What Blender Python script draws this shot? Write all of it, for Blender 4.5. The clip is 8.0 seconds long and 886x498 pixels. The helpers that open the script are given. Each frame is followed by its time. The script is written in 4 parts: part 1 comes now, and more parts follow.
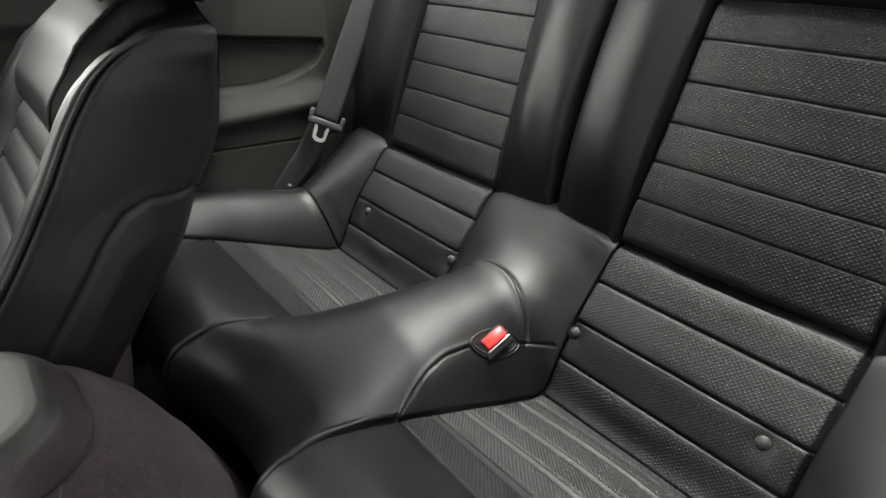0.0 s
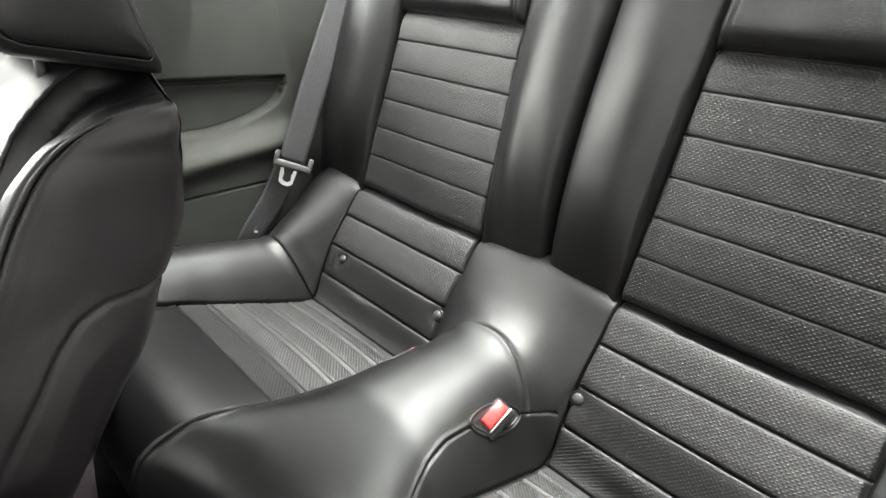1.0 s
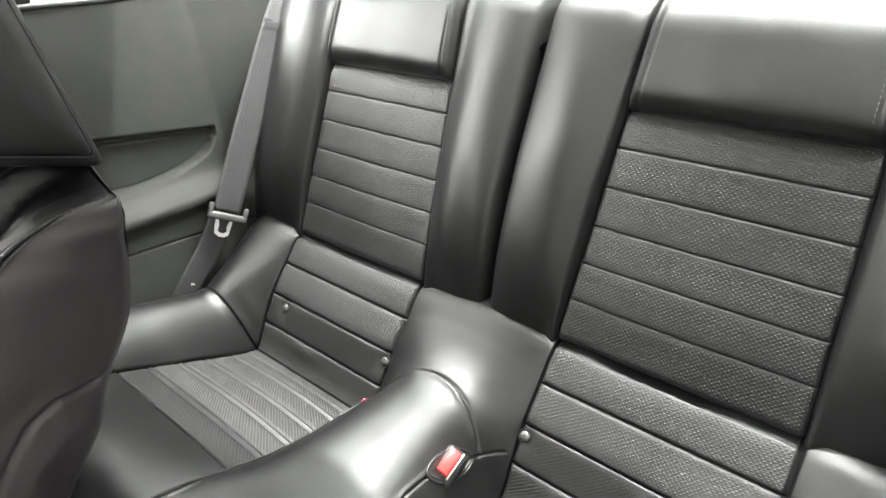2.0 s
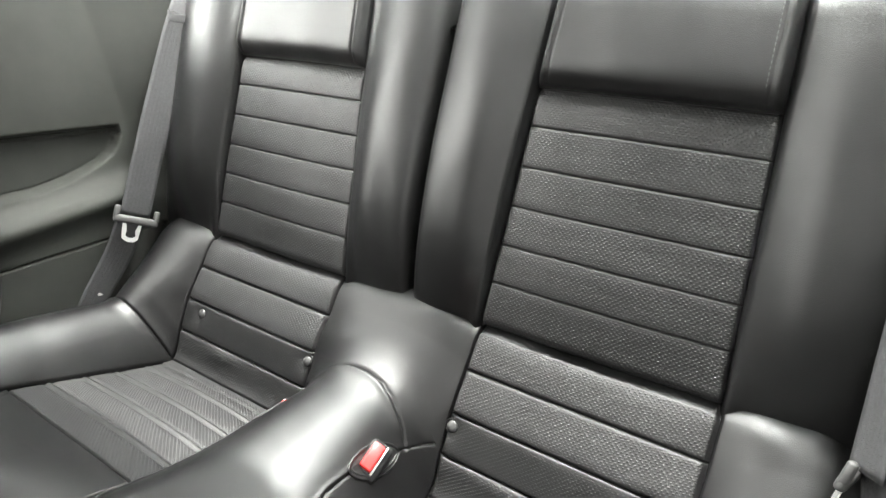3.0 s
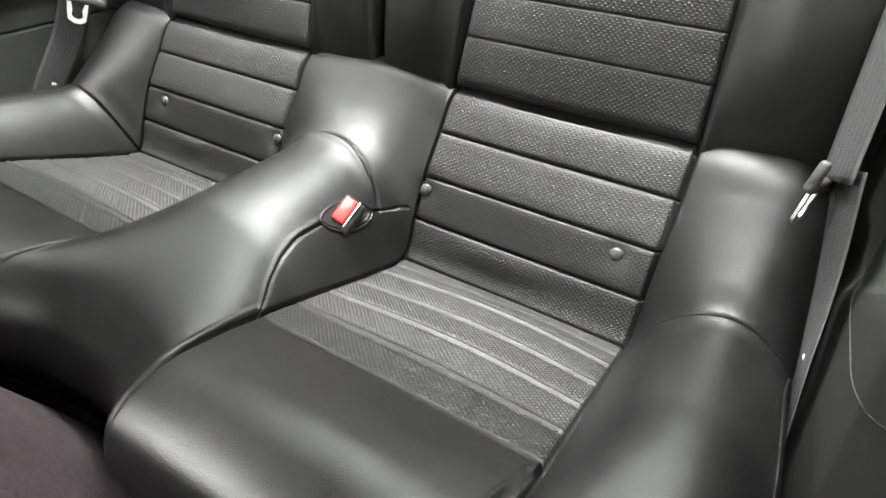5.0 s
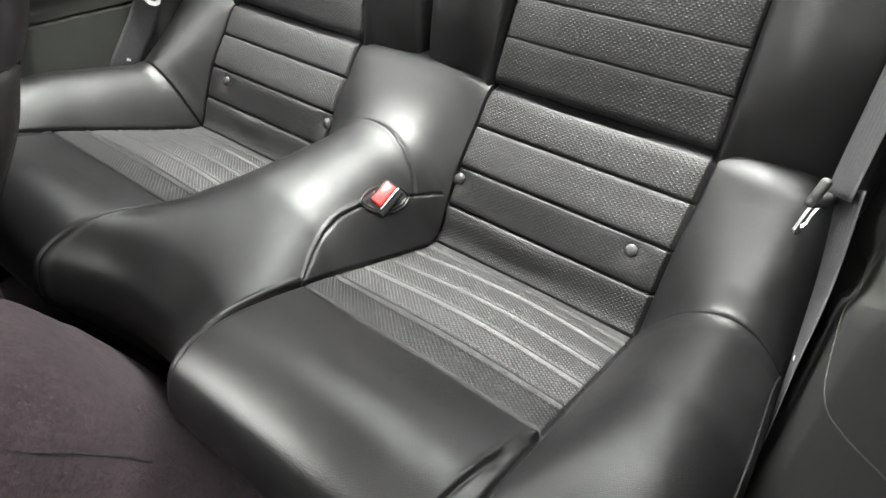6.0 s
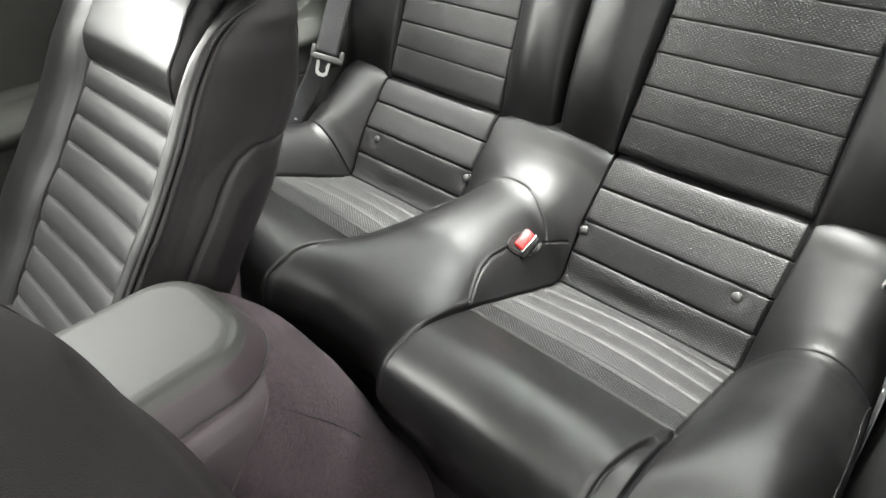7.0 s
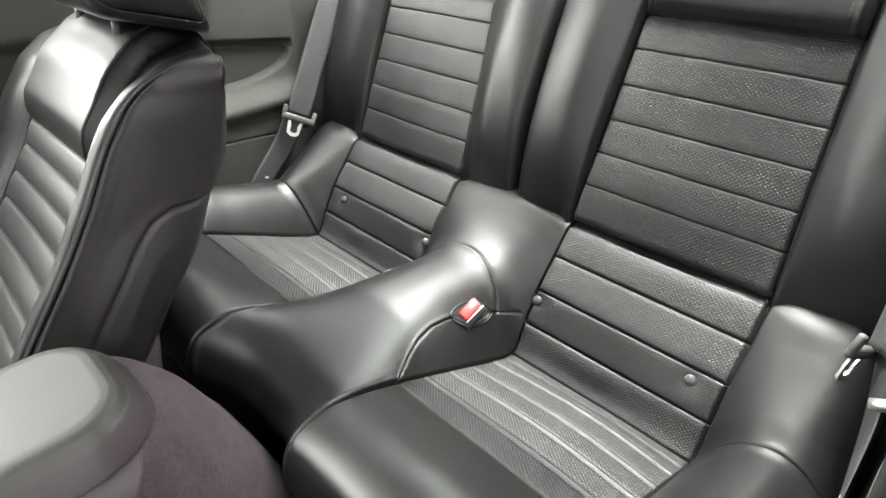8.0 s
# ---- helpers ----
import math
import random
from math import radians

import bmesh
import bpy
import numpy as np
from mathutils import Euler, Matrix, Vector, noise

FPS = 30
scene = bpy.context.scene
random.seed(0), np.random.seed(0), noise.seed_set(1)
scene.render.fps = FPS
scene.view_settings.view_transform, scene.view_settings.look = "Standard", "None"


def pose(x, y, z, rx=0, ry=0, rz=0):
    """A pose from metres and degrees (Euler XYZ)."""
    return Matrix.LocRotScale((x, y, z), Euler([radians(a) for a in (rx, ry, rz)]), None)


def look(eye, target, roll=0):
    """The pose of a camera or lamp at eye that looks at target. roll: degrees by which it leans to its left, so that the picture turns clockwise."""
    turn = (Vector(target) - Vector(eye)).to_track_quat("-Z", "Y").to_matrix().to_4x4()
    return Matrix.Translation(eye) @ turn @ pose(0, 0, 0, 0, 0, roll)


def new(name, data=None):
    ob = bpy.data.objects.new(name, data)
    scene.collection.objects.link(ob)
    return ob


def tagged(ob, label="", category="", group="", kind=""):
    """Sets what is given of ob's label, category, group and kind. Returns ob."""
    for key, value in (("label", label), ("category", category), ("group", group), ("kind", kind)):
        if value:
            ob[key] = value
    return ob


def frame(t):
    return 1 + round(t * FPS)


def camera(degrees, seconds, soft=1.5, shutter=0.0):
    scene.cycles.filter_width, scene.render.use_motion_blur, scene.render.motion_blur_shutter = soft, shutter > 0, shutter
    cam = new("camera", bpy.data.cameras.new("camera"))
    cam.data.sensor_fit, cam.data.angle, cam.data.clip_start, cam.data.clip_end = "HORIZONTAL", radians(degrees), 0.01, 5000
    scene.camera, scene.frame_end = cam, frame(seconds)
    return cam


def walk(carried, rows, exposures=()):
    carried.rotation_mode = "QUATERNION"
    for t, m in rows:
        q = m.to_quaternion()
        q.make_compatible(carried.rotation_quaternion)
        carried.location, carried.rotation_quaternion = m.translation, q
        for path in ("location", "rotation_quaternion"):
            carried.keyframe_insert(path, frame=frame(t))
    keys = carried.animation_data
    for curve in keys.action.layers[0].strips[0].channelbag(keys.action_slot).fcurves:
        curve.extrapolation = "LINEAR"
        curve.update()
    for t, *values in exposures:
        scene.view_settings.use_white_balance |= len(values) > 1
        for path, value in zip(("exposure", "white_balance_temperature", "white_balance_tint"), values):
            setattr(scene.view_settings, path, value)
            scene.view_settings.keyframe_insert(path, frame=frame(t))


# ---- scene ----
from mathutils.bvhtree import BVHTree

cam = camera(73.4, 8.0)
PATH = [
    (0, (0.511, -0.511, 0.875), (-0.865, 0.566, -0.097), -1.9),
    (0.5, (0.46, -0.487, 0.878), (-0.884, 0.636, -0.088), -2.1),
    (1, (0.42, -0.479, 0.925), (-0.865, 0.696, -0.058), -2.3),
    (1.2, (0.411, -0.478, 0.943), (-0.849, 0.724, -0.041), -2.4),
    (2.3, (0.41, -0.488, 0.999), (-0.652, 0.917, 0.05), -1.7),
    (2.5, (0.414, -0.481, 0.993), (-0.608, 0.963, 0.061), -1.4),
    (3, (0.435, -0.466, 0.949), (-0.551, 1.004, 0.019), -1.7),
    (3.5, (0.44, -0.478, 0.9), (-0.52, 0.996, -0.051), -1.4),
    (4, (0.454, -0.494, 0.863), (-0.463, 0.932, -0.198), -1.5),
    (4.5, (0.468, -0.499, 0.836), (-0.398, 0.846, -0.365), -1.6),
    (5, (0.475, -0.503, 0.824), (-0.35, 0.777, -0.472), -1.7),
    (5.2, (0.478, -0.503, 0.82), (-0.345, 0.757, -0.497), -1.8),
    (6.3, (0.525, -0.567, 0.909), (-0.437, 0.553, -0.439), -1.6),
    (6.5, (0.531, -0.604, 0.938), (-0.461, 0.493, -0.408), -2.0),
    (6.7, (0.506, -0.636, 0.95), (-0.526, 0.493, -0.338), -2.0),
    (7, (0.5, -0.71, 0.967), (-0.603, 0.427, -0.254), -2.2),
    (7.3, (0.505, -0.683, 0.957), (-0.676, 0.473, -0.168), -2.3),
    (7.5, (0.533, -0.634, 0.97), (-0.665, 0.54, -0.12), -2.5),
    (8, (0.557, -0.597, 0.956), (-0.675, 0.563, -0.111), -2.1),
]
EXPOSURE = [(0, -1.12), (0.3, -0.76), (0.6, -0.34), (1.0, 0.12), (1.2, 0.2), (2.3, 0.45), (2.9, 0.36), (3.5, 0.27), (4.5, 0.18), (6.5, 0.28), (7.0, 0.31), (8, 0.40)]
walk(cam, [(t, look(eye, target, roll)) for t, eye, target, roll in PATH], EXPOSURE)


# ---- world and lights ----
world = bpy.data.worlds.new("hall")
scene.world = world
world.use_nodes = True
bg = world.node_tree.nodes["Background"]
bg.inputs["Color"].default_value = (0.997, 1.0, 0.962, 1)
wt = world.node_tree
wc = wt.nodes.new("ShaderNodeTexCoord")
ws = wt.nodes.new("ShaderNodeSeparateXYZ")
wm = wt.nodes.new("ShaderNodeMapRange")
wt.links.new(wc.outputs["Generated"], ws.inputs[0])
wt.links.new(ws.outputs[2], wm.inputs[0])
for i, v in enumerate((0.42, 1.0, 0.50, 24.0)):
    wm.inputs[i + 1].default_value = v
wt.links.new(wm.outputs[0], bg.inputs["Strength"])


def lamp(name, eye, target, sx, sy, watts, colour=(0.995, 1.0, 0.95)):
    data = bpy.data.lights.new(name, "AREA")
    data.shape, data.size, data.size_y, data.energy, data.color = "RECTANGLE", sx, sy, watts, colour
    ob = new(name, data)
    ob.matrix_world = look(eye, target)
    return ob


# Thin ceiling strip, the supposed source of the bench's roof-edge shadow.
lamp("overhead_lamp", (-0.3, 0.79, 3.0), (-0.3, -0.2, 0.45), 2.4, 0.04, 285)
# Added fill for the front seat and console, placed clear of the roof.
lamp("overhead_lamp", (-1.6, -2.6, 4.6), (-0.3, -0.6, 0.6), 2.4, 0.8, 140)
# Added fill from the left for the front seat; no fixture stands there.
lamp("fill_light", (-3.2, -2.6, 2.6), (0, -0.9, 0.6), 2.2, 1.4, 460)

# ---- materials ----


def mat(name):
    m = bpy.data.materials.new(name)
    m.use_nodes = True
    return m, m.node_tree, m.node_tree.nodes["Principled BSDF"]


def maths(t, op, a, b=None):
    n = t.nodes.new("ShaderNodeMath")
    n.operation = op
    for i, v in enumerate((a, b)):
        if v is None:
            continue
        if isinstance(v, (int, float)):
            n.inputs[i].default_value = v
        else:
            t.links.new(v, n.inputs[i])
    return n.outputs[0]


def noise_tex(t, scale, detail=3.0, rough=0.55, coords=None):
    n = t.nodes.new("ShaderNodeTexNoise")
    n.inputs["Scale"].default_value, n.inputs["Detail"].default_value, n.inputs["Roughness"].default_value = scale, detail, rough
    t.links.new(coords, n.inputs["Vector"])
    return n.outputs["Fac"]


def ranged(t, v, a, b, c, d):
    n = t.nodes.new("ShaderNodeMapRange")
    t.links.new(v, n.inputs[0])
    for i, x in enumerate((a, b, c, d)):
        n.inputs[i + 1].default_value = x
    return n.outputs[0]


def mixed(t, fac, a, b):
    n = t.nodes.new("ShaderNodeMix")
    n.data_type = "RGBA"
    t.links.new(fac, n.inputs[0])
    n.inputs[6].default_value, n.inputs[7].default_value = (*a, 1), (*b, 1)
    return n.outputs[2]


def bumped(t, bsdf, height, strength, distance, before=None):
    n = t.nodes.new("ShaderNodeBump")
    n.inputs["Strength"].default_value, n.inputs["Distance"].default_value = strength, distance
    t.links.new(height, n.inputs["Height"])
    if before is not None:
        t.links.new(before, n.inputs["Normal"])
    t.links.new(n.outputs[0], bsdf.inputs["Normal"])
    return n.outputs[0]


def leather(name, dark, light, rough, grain=620.0, grain_bump=0.24, spec=0.5):
    """Grained leather with slow changes of tone and wear."""
    m, t, b = mat(name)
    obj = t.nodes.new("ShaderNodeTexCoord").outputs["Object"]
    big, mid = noise_tex(t, 6, 2, 0.5, obj), noise_tex(t, 55, 1, 0.4, obj)
    t.links.new(mixed(t, ranged(t, maths(t, "ADD", big, maths(t, "MULTIPLY", mid, 0.5)), 0.45, 1.05, 0, 1), dark, light), b.inputs["Base Color"])
    vor = t.nodes.new("ShaderNodeTexVoronoi")
    vor.feature = "DISTANCE_TO_EDGE"
    vor.inputs["Scale"].default_value = grain
    t.links.new(obj, vor.inputs["Vector"])
    cells = ranged(t, vor.outputs["Distance"], 0.0, 0.25, 0, 1)
    wear = ranged(t, maths(t, "ADD", mid, big), 0.7, 1.3, -0.015, 0.02)
    r = maths(t, "ADD", wear, rough)
    n1 = bumped(t, b, cells, grain_bump, 0.0004)
    bumped(t, b, mid, 0.10, 0.0009, n1)
    t.links.new(r, b.inputs["Roughness"])
    b.inputs["Specular IOR Level"].default_value = spec
    return m


def plastic(name, dark, light, rough, grain=700.0, bump=0.3, metal=0.0, spec=0.5):
    m, t, b = mat(name)
    obj = t.nodes.new("ShaderNodeTexCoord").outputs["Object"]
    big, fine = noise_tex(t, 7, 4, 0.6, obj), noise_tex(t, grain, 2, 0.5, obj)
    t.links.new(mixed(t, ranged(t, big, 0.3, 0.7, 0, 1), dark, light), b.inputs["Base Color"])
    t.links.new(ranged(t, big, 0.3, 0.7, rough - 0.04, rough + 0.05), b.inputs["Roughness"])
    bumped(t, b, fine, bump, 0.0006)
    b.inputs["Metallic"].default_value, b.inputs["Specular IOR Level"].default_value = metal, spec
    return m


def webbing(name, colour):
    m, t, b = mat(name)
    uv = t.nodes.new("ShaderNodeUVMap")
    uv.uv_map = "UVMap"
    sep = t.nodes.new("ShaderNodeSeparateXYZ")
    t.links.new(uv.outputs[0], sep.inputs[0])
    zig = maths(t, "PINGPONG", maths(t, "DIVIDE", sep.outputs[0], 0.006), 0.5)
    rib = maths(t, "FRACT", maths(t, "ADD", maths(t, "DIVIDE", sep.outputs[1], 0.0034), zig))
    obj = t.nodes.new("ShaderNodeTexCoord").outputs["Object"]
    t.links.new(mixed(t, ranged(t, noise_tex(t, 300, 3, 0.6, obj), 0.3, 0.7, 0, 1), [c * 0.8 for c in colour], [c * 1.2 for c in colour]), b.inputs["Base Color"])
    bumped(t, b, rib, 0.6, 0.0007)
    b.inputs["Roughness"].default_value = 0.65
    return m


def carpet(name, dark, light, pile=420):
    m, t, b = mat(name)
    obj = t.nodes.new("ShaderNodeTexCoord").outputs["Object"]
    fine, big = noise_tex(t, pile, 5, 0.75, obj), noise_tex(t, 25, 4, 0.6, obj)
    t.links.new(mixed(t, ranged(t, maths(t, "ADD", fine, maths(t, "MULTIPLY", big, 0.6)), 0.5, 1.1, 0, 1), dark, light), b.inputs["Base Color"])
    bumped(t, b, maths(t, "ADD", fine, maths(t, "MULTIPLY", big, 0.4)), 0.9, 0.003)
    b.inputs["Roughness"].default_value = 0.95
    b.inputs["Sheen Weight"].default_value = 0.06
    return m


def glass(name):
    m, _, b = mat(name)
    b.inputs["Base Color"].default_value = (0.93, 0.96, 0.95, 1)
    b.inputs["Transmission Weight"].default_value, b.inputs["Roughness"].default_value, b.inputs["IOR"].default_value = 1.0, 0.0, 1.05
    return m


DOT_X, DOT_Y, DOT_R, DOT_H = 0.0058, 0.0052, 0.0017, 0.00050
LEATHER = leather("black leather", (0.0045, 0.0044, 0.0046), (0.0075, 0.0073, 0.0075), 0.36)
LEATHER_DOTS = leather("embossed black leather", (0.0125, 0.0123, 0.0125), (0.0175, 0.0172, 0.0175), 0.47)
VINYL = leather("seat side vinyl", (0.0125, 0.0105, 0.0113), (0.0200, 0.0170, 0.0182), 0.40, grain=700.0)
TRIM = plastic("grained trim plastic", (0.026, 0.027, 0.0245), (0.037, 0.038, 0.035), 0.66, spec=0.15)
TRIM_SHADED = plastic("shaded grained plastic", (0.008, 0.008, 0.0078), (0.013, 0.013, 0.0125), 0.6, spec=0.25)
CONSOLE_LID = plastic("armrest vinyl", (0.027, 0.028, 0.026), (0.037, 0.038, 0.036), 0.42)
CONSOLE = plastic("console plastic", (0.036, 0.027, 0.031), (0.047, 0.036, 0.040), 0.42)
BLACK = plastic("black plastic", (0.012, 0.012, 0.012), (0.018, 0.018, 0.018), 0.4)
GREY_PLASTIC = plastic("grey belt plastic", (0.040, 0.040, 0.040), (0.055, 0.055, 0.055), 0.5)
CHROME = plastic("bright steel", (0.75, 0.75, 0.74), (0.85, 0.85, 0.84), 0.38, metal=1.0, bump=0.05)
RED = plastic("red button plastic", (0.62, 0.03, 0.03), (0.75, 0.05, 0.045), 0.35, bump=0.05)
WEB = webbing("belt webbing", (0.043, 0.043, 0.045))
CARPET = carpet("dark carpet", (0.010, 0.0078, 0.0088), (0.030, 0.0225, 0.026))
THREAD = plastic("sewing thread", (0.05, 0.05, 0.05), (0.07, 0.07, 0.07), 0.7, bump=0.1, spec=0.25)
WHITE_TAG = plastic("white tag", (0.6, 0.6, 0.58), (0.75, 0.75, 0.72), 0.5)
GLASS = glass("window glass")
ROOF_CLOTH = plastic("roof lining", (0.50, 0.50, 0.49), (0.56, 0.56, 0.55), 0.9)
BOUNCE_PAINT = plastic("bounce wall paint", (0.43, 0.42, 0.425), (0.49, 0.48, 0.485), 0.6)
PAINT = plastic("floor paint", (0.46, 0.46, 0.45), (0.54, 0.54, 0.53), 0.4)

# ---- building helpers ----


def empty(name, label, category, group="", place=(0, 0, 0)):
    ob = new(name)
    ob.location = place
    return tagged(ob, label, category, group)


def part(name, verts, faces, material, parent=None, label="", uvs=None, smooth=True):
    me = bpy.data.meshes.new(name)
    me.from_pydata([tuple(map(float, v)) for v in verts], [], [tuple(map(int, q)) for q in faces])
    if uvs is not None:
        lay = me.uv_layers.new(name="UVMap")
        idx = np.empty(len(me.loops), dtype=np.int32)
        me.loops.foreach_get("vertex_index", idx)
        lay.data.foreach_set("uv", np.asarray(uvs, dtype=np.float32)[idx].ravel())
    me.polygons.foreach_set("use_smooth", [smooth] * len(me.polygons))
    me.materials.append(material)
    me.update()
    ob = new(name, me)
    if parent is not None:
        ob.parent = parent
        ob.matrix_parent_inverse = Matrix.Translation(parent.location).inverted()
    if label:
        tagged(ob, label)
    return ob


def bm_part(name, bm, material, parent=None, label="", smooth=True):
    me = bpy.data.meshes.new(name)
    bm.normal_update()
    bm.to_mesh(me)
    bm.free()
    me.polygons.foreach_set("use_smooth", [smooth] * len(me.polygons))
    me.materials.append(material)
    ob = new(name, me)
    if parent is not None:
        ob.parent = parent
        ob.matrix_parent_inverse = Matrix.Translation(parent.location).inverted()
    if label:
        tagged(ob, label)
    return ob


def sheet(name, P, pick, material, parent, label="", UV=None, flip=False):
    """The quads of the grid P (rows, columns, xyz) that pick names, as one mesh."""
    r, c = np.nonzero(pick)
    n = P.shape[1]
    quads = np.stack([r * n + c, r * n + c + 1, (r + 1) * n + c + 1, (r + 1) * n + c], 1)
    if flip:
        quads = quads[:, ::-1]
    used, inv = np.unique(quads, return_inverse=True)
    return part(name, P.reshape(-1, 3)[used], inv.reshape(-1, 4), material, parent, label, None if UV is None else UV.reshape(-1, 2)[used])


def dot_field(P, U, S, clear, where, parent, sign=1.0, high=DOT_H):
    """Staggered rows of small raised points pressed into the leather of the grid P. U: coordinate across by column; S: length along; clear: distance to the next seam."""
    N = normals(P) * sign
    verts, faces = [], []
    six = [(math.cos(a), math.sin(a)) for a in np.arange(6) * math.pi / 3]
    order = np.argsort(U)
    Us = U[order]
    for n, u in enumerate(np.arange(U.min(), U.max(), DOT_X / 2)):
        k = int(np.clip(np.searchsorted(Us, u), 1, len(Us) - 1))
        a, b = order[k - 1], order[k]
        f = (u - U[a]) / max(U[b] - U[a], 1e-9)
        s = S[:, a] * (1 - f) + S[:, b] * f
        p, nn, c = P[:, a] * (1 - f) + P[:, b] * f, N[:, a] * (1 - f) + N[:, b] * f, clear[:, a] * (1 - f) + clear[:, b] * f
        ok = where[:, a] & where[:, b]
        tu = P[:, b] - P[:, a]
        for v in np.arange(math.ceil(s[0] / DOT_Y) + (n % 2) * 0.5, s[-1] / DOT_Y, 1.0) * DOT_Y:
            i = int(np.clip(np.searchsorted(s, v), 1, len(s) - 1))
            if not (ok[i] and ok[i - 1]):
                continue
            g = (v - s[i - 1]) / max(s[i] - s[i - 1], 1e-9)
            if c[i - 1] * (1 - g) + c[i] * g < 0.0020:
                continue
            q, m = p[i - 1] * (1 - g) + p[i] * g, nn[i - 1] * (1 - g) + nn[i] * g
            m = m / np.linalg.norm(m)
            e = tu[i] - m * (tu[i] @ m)
            e = e / max(np.linalg.norm(e), 1e-9)
            w = np.cross(m, e)
            o = len(verts)
            verts.append(q + m * high)
            verts += [q + e * DOT_R * 0.62 * x + w * DOT_R * 0.40 * y + m * high * 0.78 for x, y in six]
            verts += [q + e * DOT_R * x + w * DOT_R * 0.65 * y - m * 0.0001 for x, y in six]
            faces += [(o, o + 1 + h, o + 1 + (h + 1) % 6) for h in range(6)]
            faces += [(o + 1 + h, o + 7 + h, o + 7 + (h + 1) % 6, o + 1 + (h + 1) % 6) for h in range(6)]
    return tagged(part("embossed_dots", verts, faces, LEATHER_DOTS, parent, "rows of small raised dots in the leather"), kind="stuff")


def hermite(pts, k):
    """A smooth curve through the stations pts, at the station numbers k."""
    pts = np.asarray(pts, float)
    t = np.concatenate([[0], np.cumsum(np.linalg.norm(np.diff(pts, axis=0), axis=1))])
    m = np.gradient(pts, t, axis=0)
    i = np.clip(np.floor(k).astype(int), 0, len(pts) - 2)
    f = (np.asarray(k) - i)[:, None]
    h = (t[i + 1] - t[i])[:, None]
    return (2 * f**3 - 3 * f**2 + 1) * pts[i] + (f**3 - 2 * f**2 + f) * h * m[i] + (3 * f**2 - 2 * f**3) * pts[i + 1] + (f**3 - f**2) * h * m[i + 1]


def fine(a, b, step, marks, near):
    """Values from a to b in even steps, closer together round the marks."""
    v = list(np.arange(a, b, step)) + [b]
    for m in marks:
        v += [m + near * q for q in (-3, -2, -1, -0.5, 0, 0.5, 1, 2, 3)]
    v = np.unique(np.round([x for x in v if a <= x <= b], 5))
    keep = [v[0]]
    for x in v[1:]:
        if x - keep[-1] > near * 0.3:
            keep.append(x)
    return np.array(keep)


def normals(P):
    n = np.cross(np.gradient(P, axis=1), np.gradient(P, axis=0))
    return n / np.maximum(np.linalg.norm(n, axis=2, keepdims=True), 1e-9)


def bell(d, w):
    return np.exp(-((d / w) ** 2))


def rounded_box(bm, size, m, r=0.004, seg=2):
    made = bmesh.ops.create_cube(bm, size=1.0, matrix=Matrix.Diagonal((*size, 1)))["verts"]
    edges = list({e for v in made for e in v.link_edges})
    out = bmesh.ops.bevel(bm, geom=edges, offset=min(r, min(size) * 0.45), segments=seg, affect="EDGES", profile=0.5)
    verts = {v for f in out["faces"] for v in f.verts} | {v for v in made if v.is_valid}
    bmesh.ops.transform(bm, matrix=m, verts=list(verts))


def frame_of(x, y, at):
    x = Vector(x).normalized()
    z = x.cross(Vector(y)).normalized()
    y = z.cross(x)
    return Matrix(((x.x, y.x, z.x, at[0]), (x.y, y.y, z.y, at[1]), (x.z, y.z, z.z, at[2]), (0, 0, 0, 1)))


def tube(points, radius, name, material, parent, label="", sides=8, closed=False):
    pts = [Vector(p) for p in points]
    verts, faces = [], []
    n = len(pts)
    for i, p in enumerate(pts):
        d = (pts[(i + 1) % n if closed else min(i + 1, n - 1)] - pts[(i - 1) % n if closed else max(i - 1, 0)]).normalized()
        a = d.orthogonal().normalized() if i == 0 else (a - d * a.dot(d)).normalized()
        b = d.cross(a)
        verts += [p + radius * (math.cos(2 * math.pi * q / sides) * a + math.sin(2 * math.pi * q / sides) * b) for q in range(sides)]
    for i in range(n if closed else n - 1):
        for q in range(sides):
            j = (i + 1) % n
            faces.append((i * sides + q, i * sides + (q + 1) % sides, j * sides + (q + 1) % sides, j * sides + q))
    if not closed:
        faces += [tuple(range(sides))[::-1], tuple((n - 1) * sides + q for q in range(sides))]
    return part(name, verts, faces, material, parent, label)


def stitches(name, points, out, parent, pitch=0.0048, label=""):
    """A row of short threads along points, lying on the surface whose outward direction is out."""
    pts, out = np.asarray(points, float), np.asarray(out, float)
    seg = np.linalg.norm(np.diff(pts, axis=0), axis=1)
    t = np.concatenate([[0], np.cumsum(seg)])
    verts, faces = [], []
    for s in np.arange(pitch * 0.5, t[-1], pitch):
        p, q = [np.array([np.interp(s + e, t, pts[:, a]) for a in range(3)]) for e in (-pitch * 0.31, pitch * 0.31)]
        o = np.array([np.interp(s, t, out[:, a]) for a in range(3)])
        o /= np.linalg.norm(o)
        d = (q - p) / max(np.linalg.norm(q - p), 1e-9)
        w = np.cross(d, o) * 0.0005
        i = len(verts)
        mid = (p + q) / 2 + o * 0.0007
        verts += [p - w, p + w, mid - w, mid + w, q - w, q + w]
        faces += [(i, i + 1, i + 3, i + 2), (i + 2, i + 3, i + 5, i + 4), (i, i + 2, i + 4), (i + 1, i + 5, i + 3)]
    return tagged(part(name, verts, faces, THREAD, parent, label), kind="stuff")


# ---- car shell ----
FLOOR, ROOF_FRONT, ROOF_END = 0.12, -1.06, 0.085


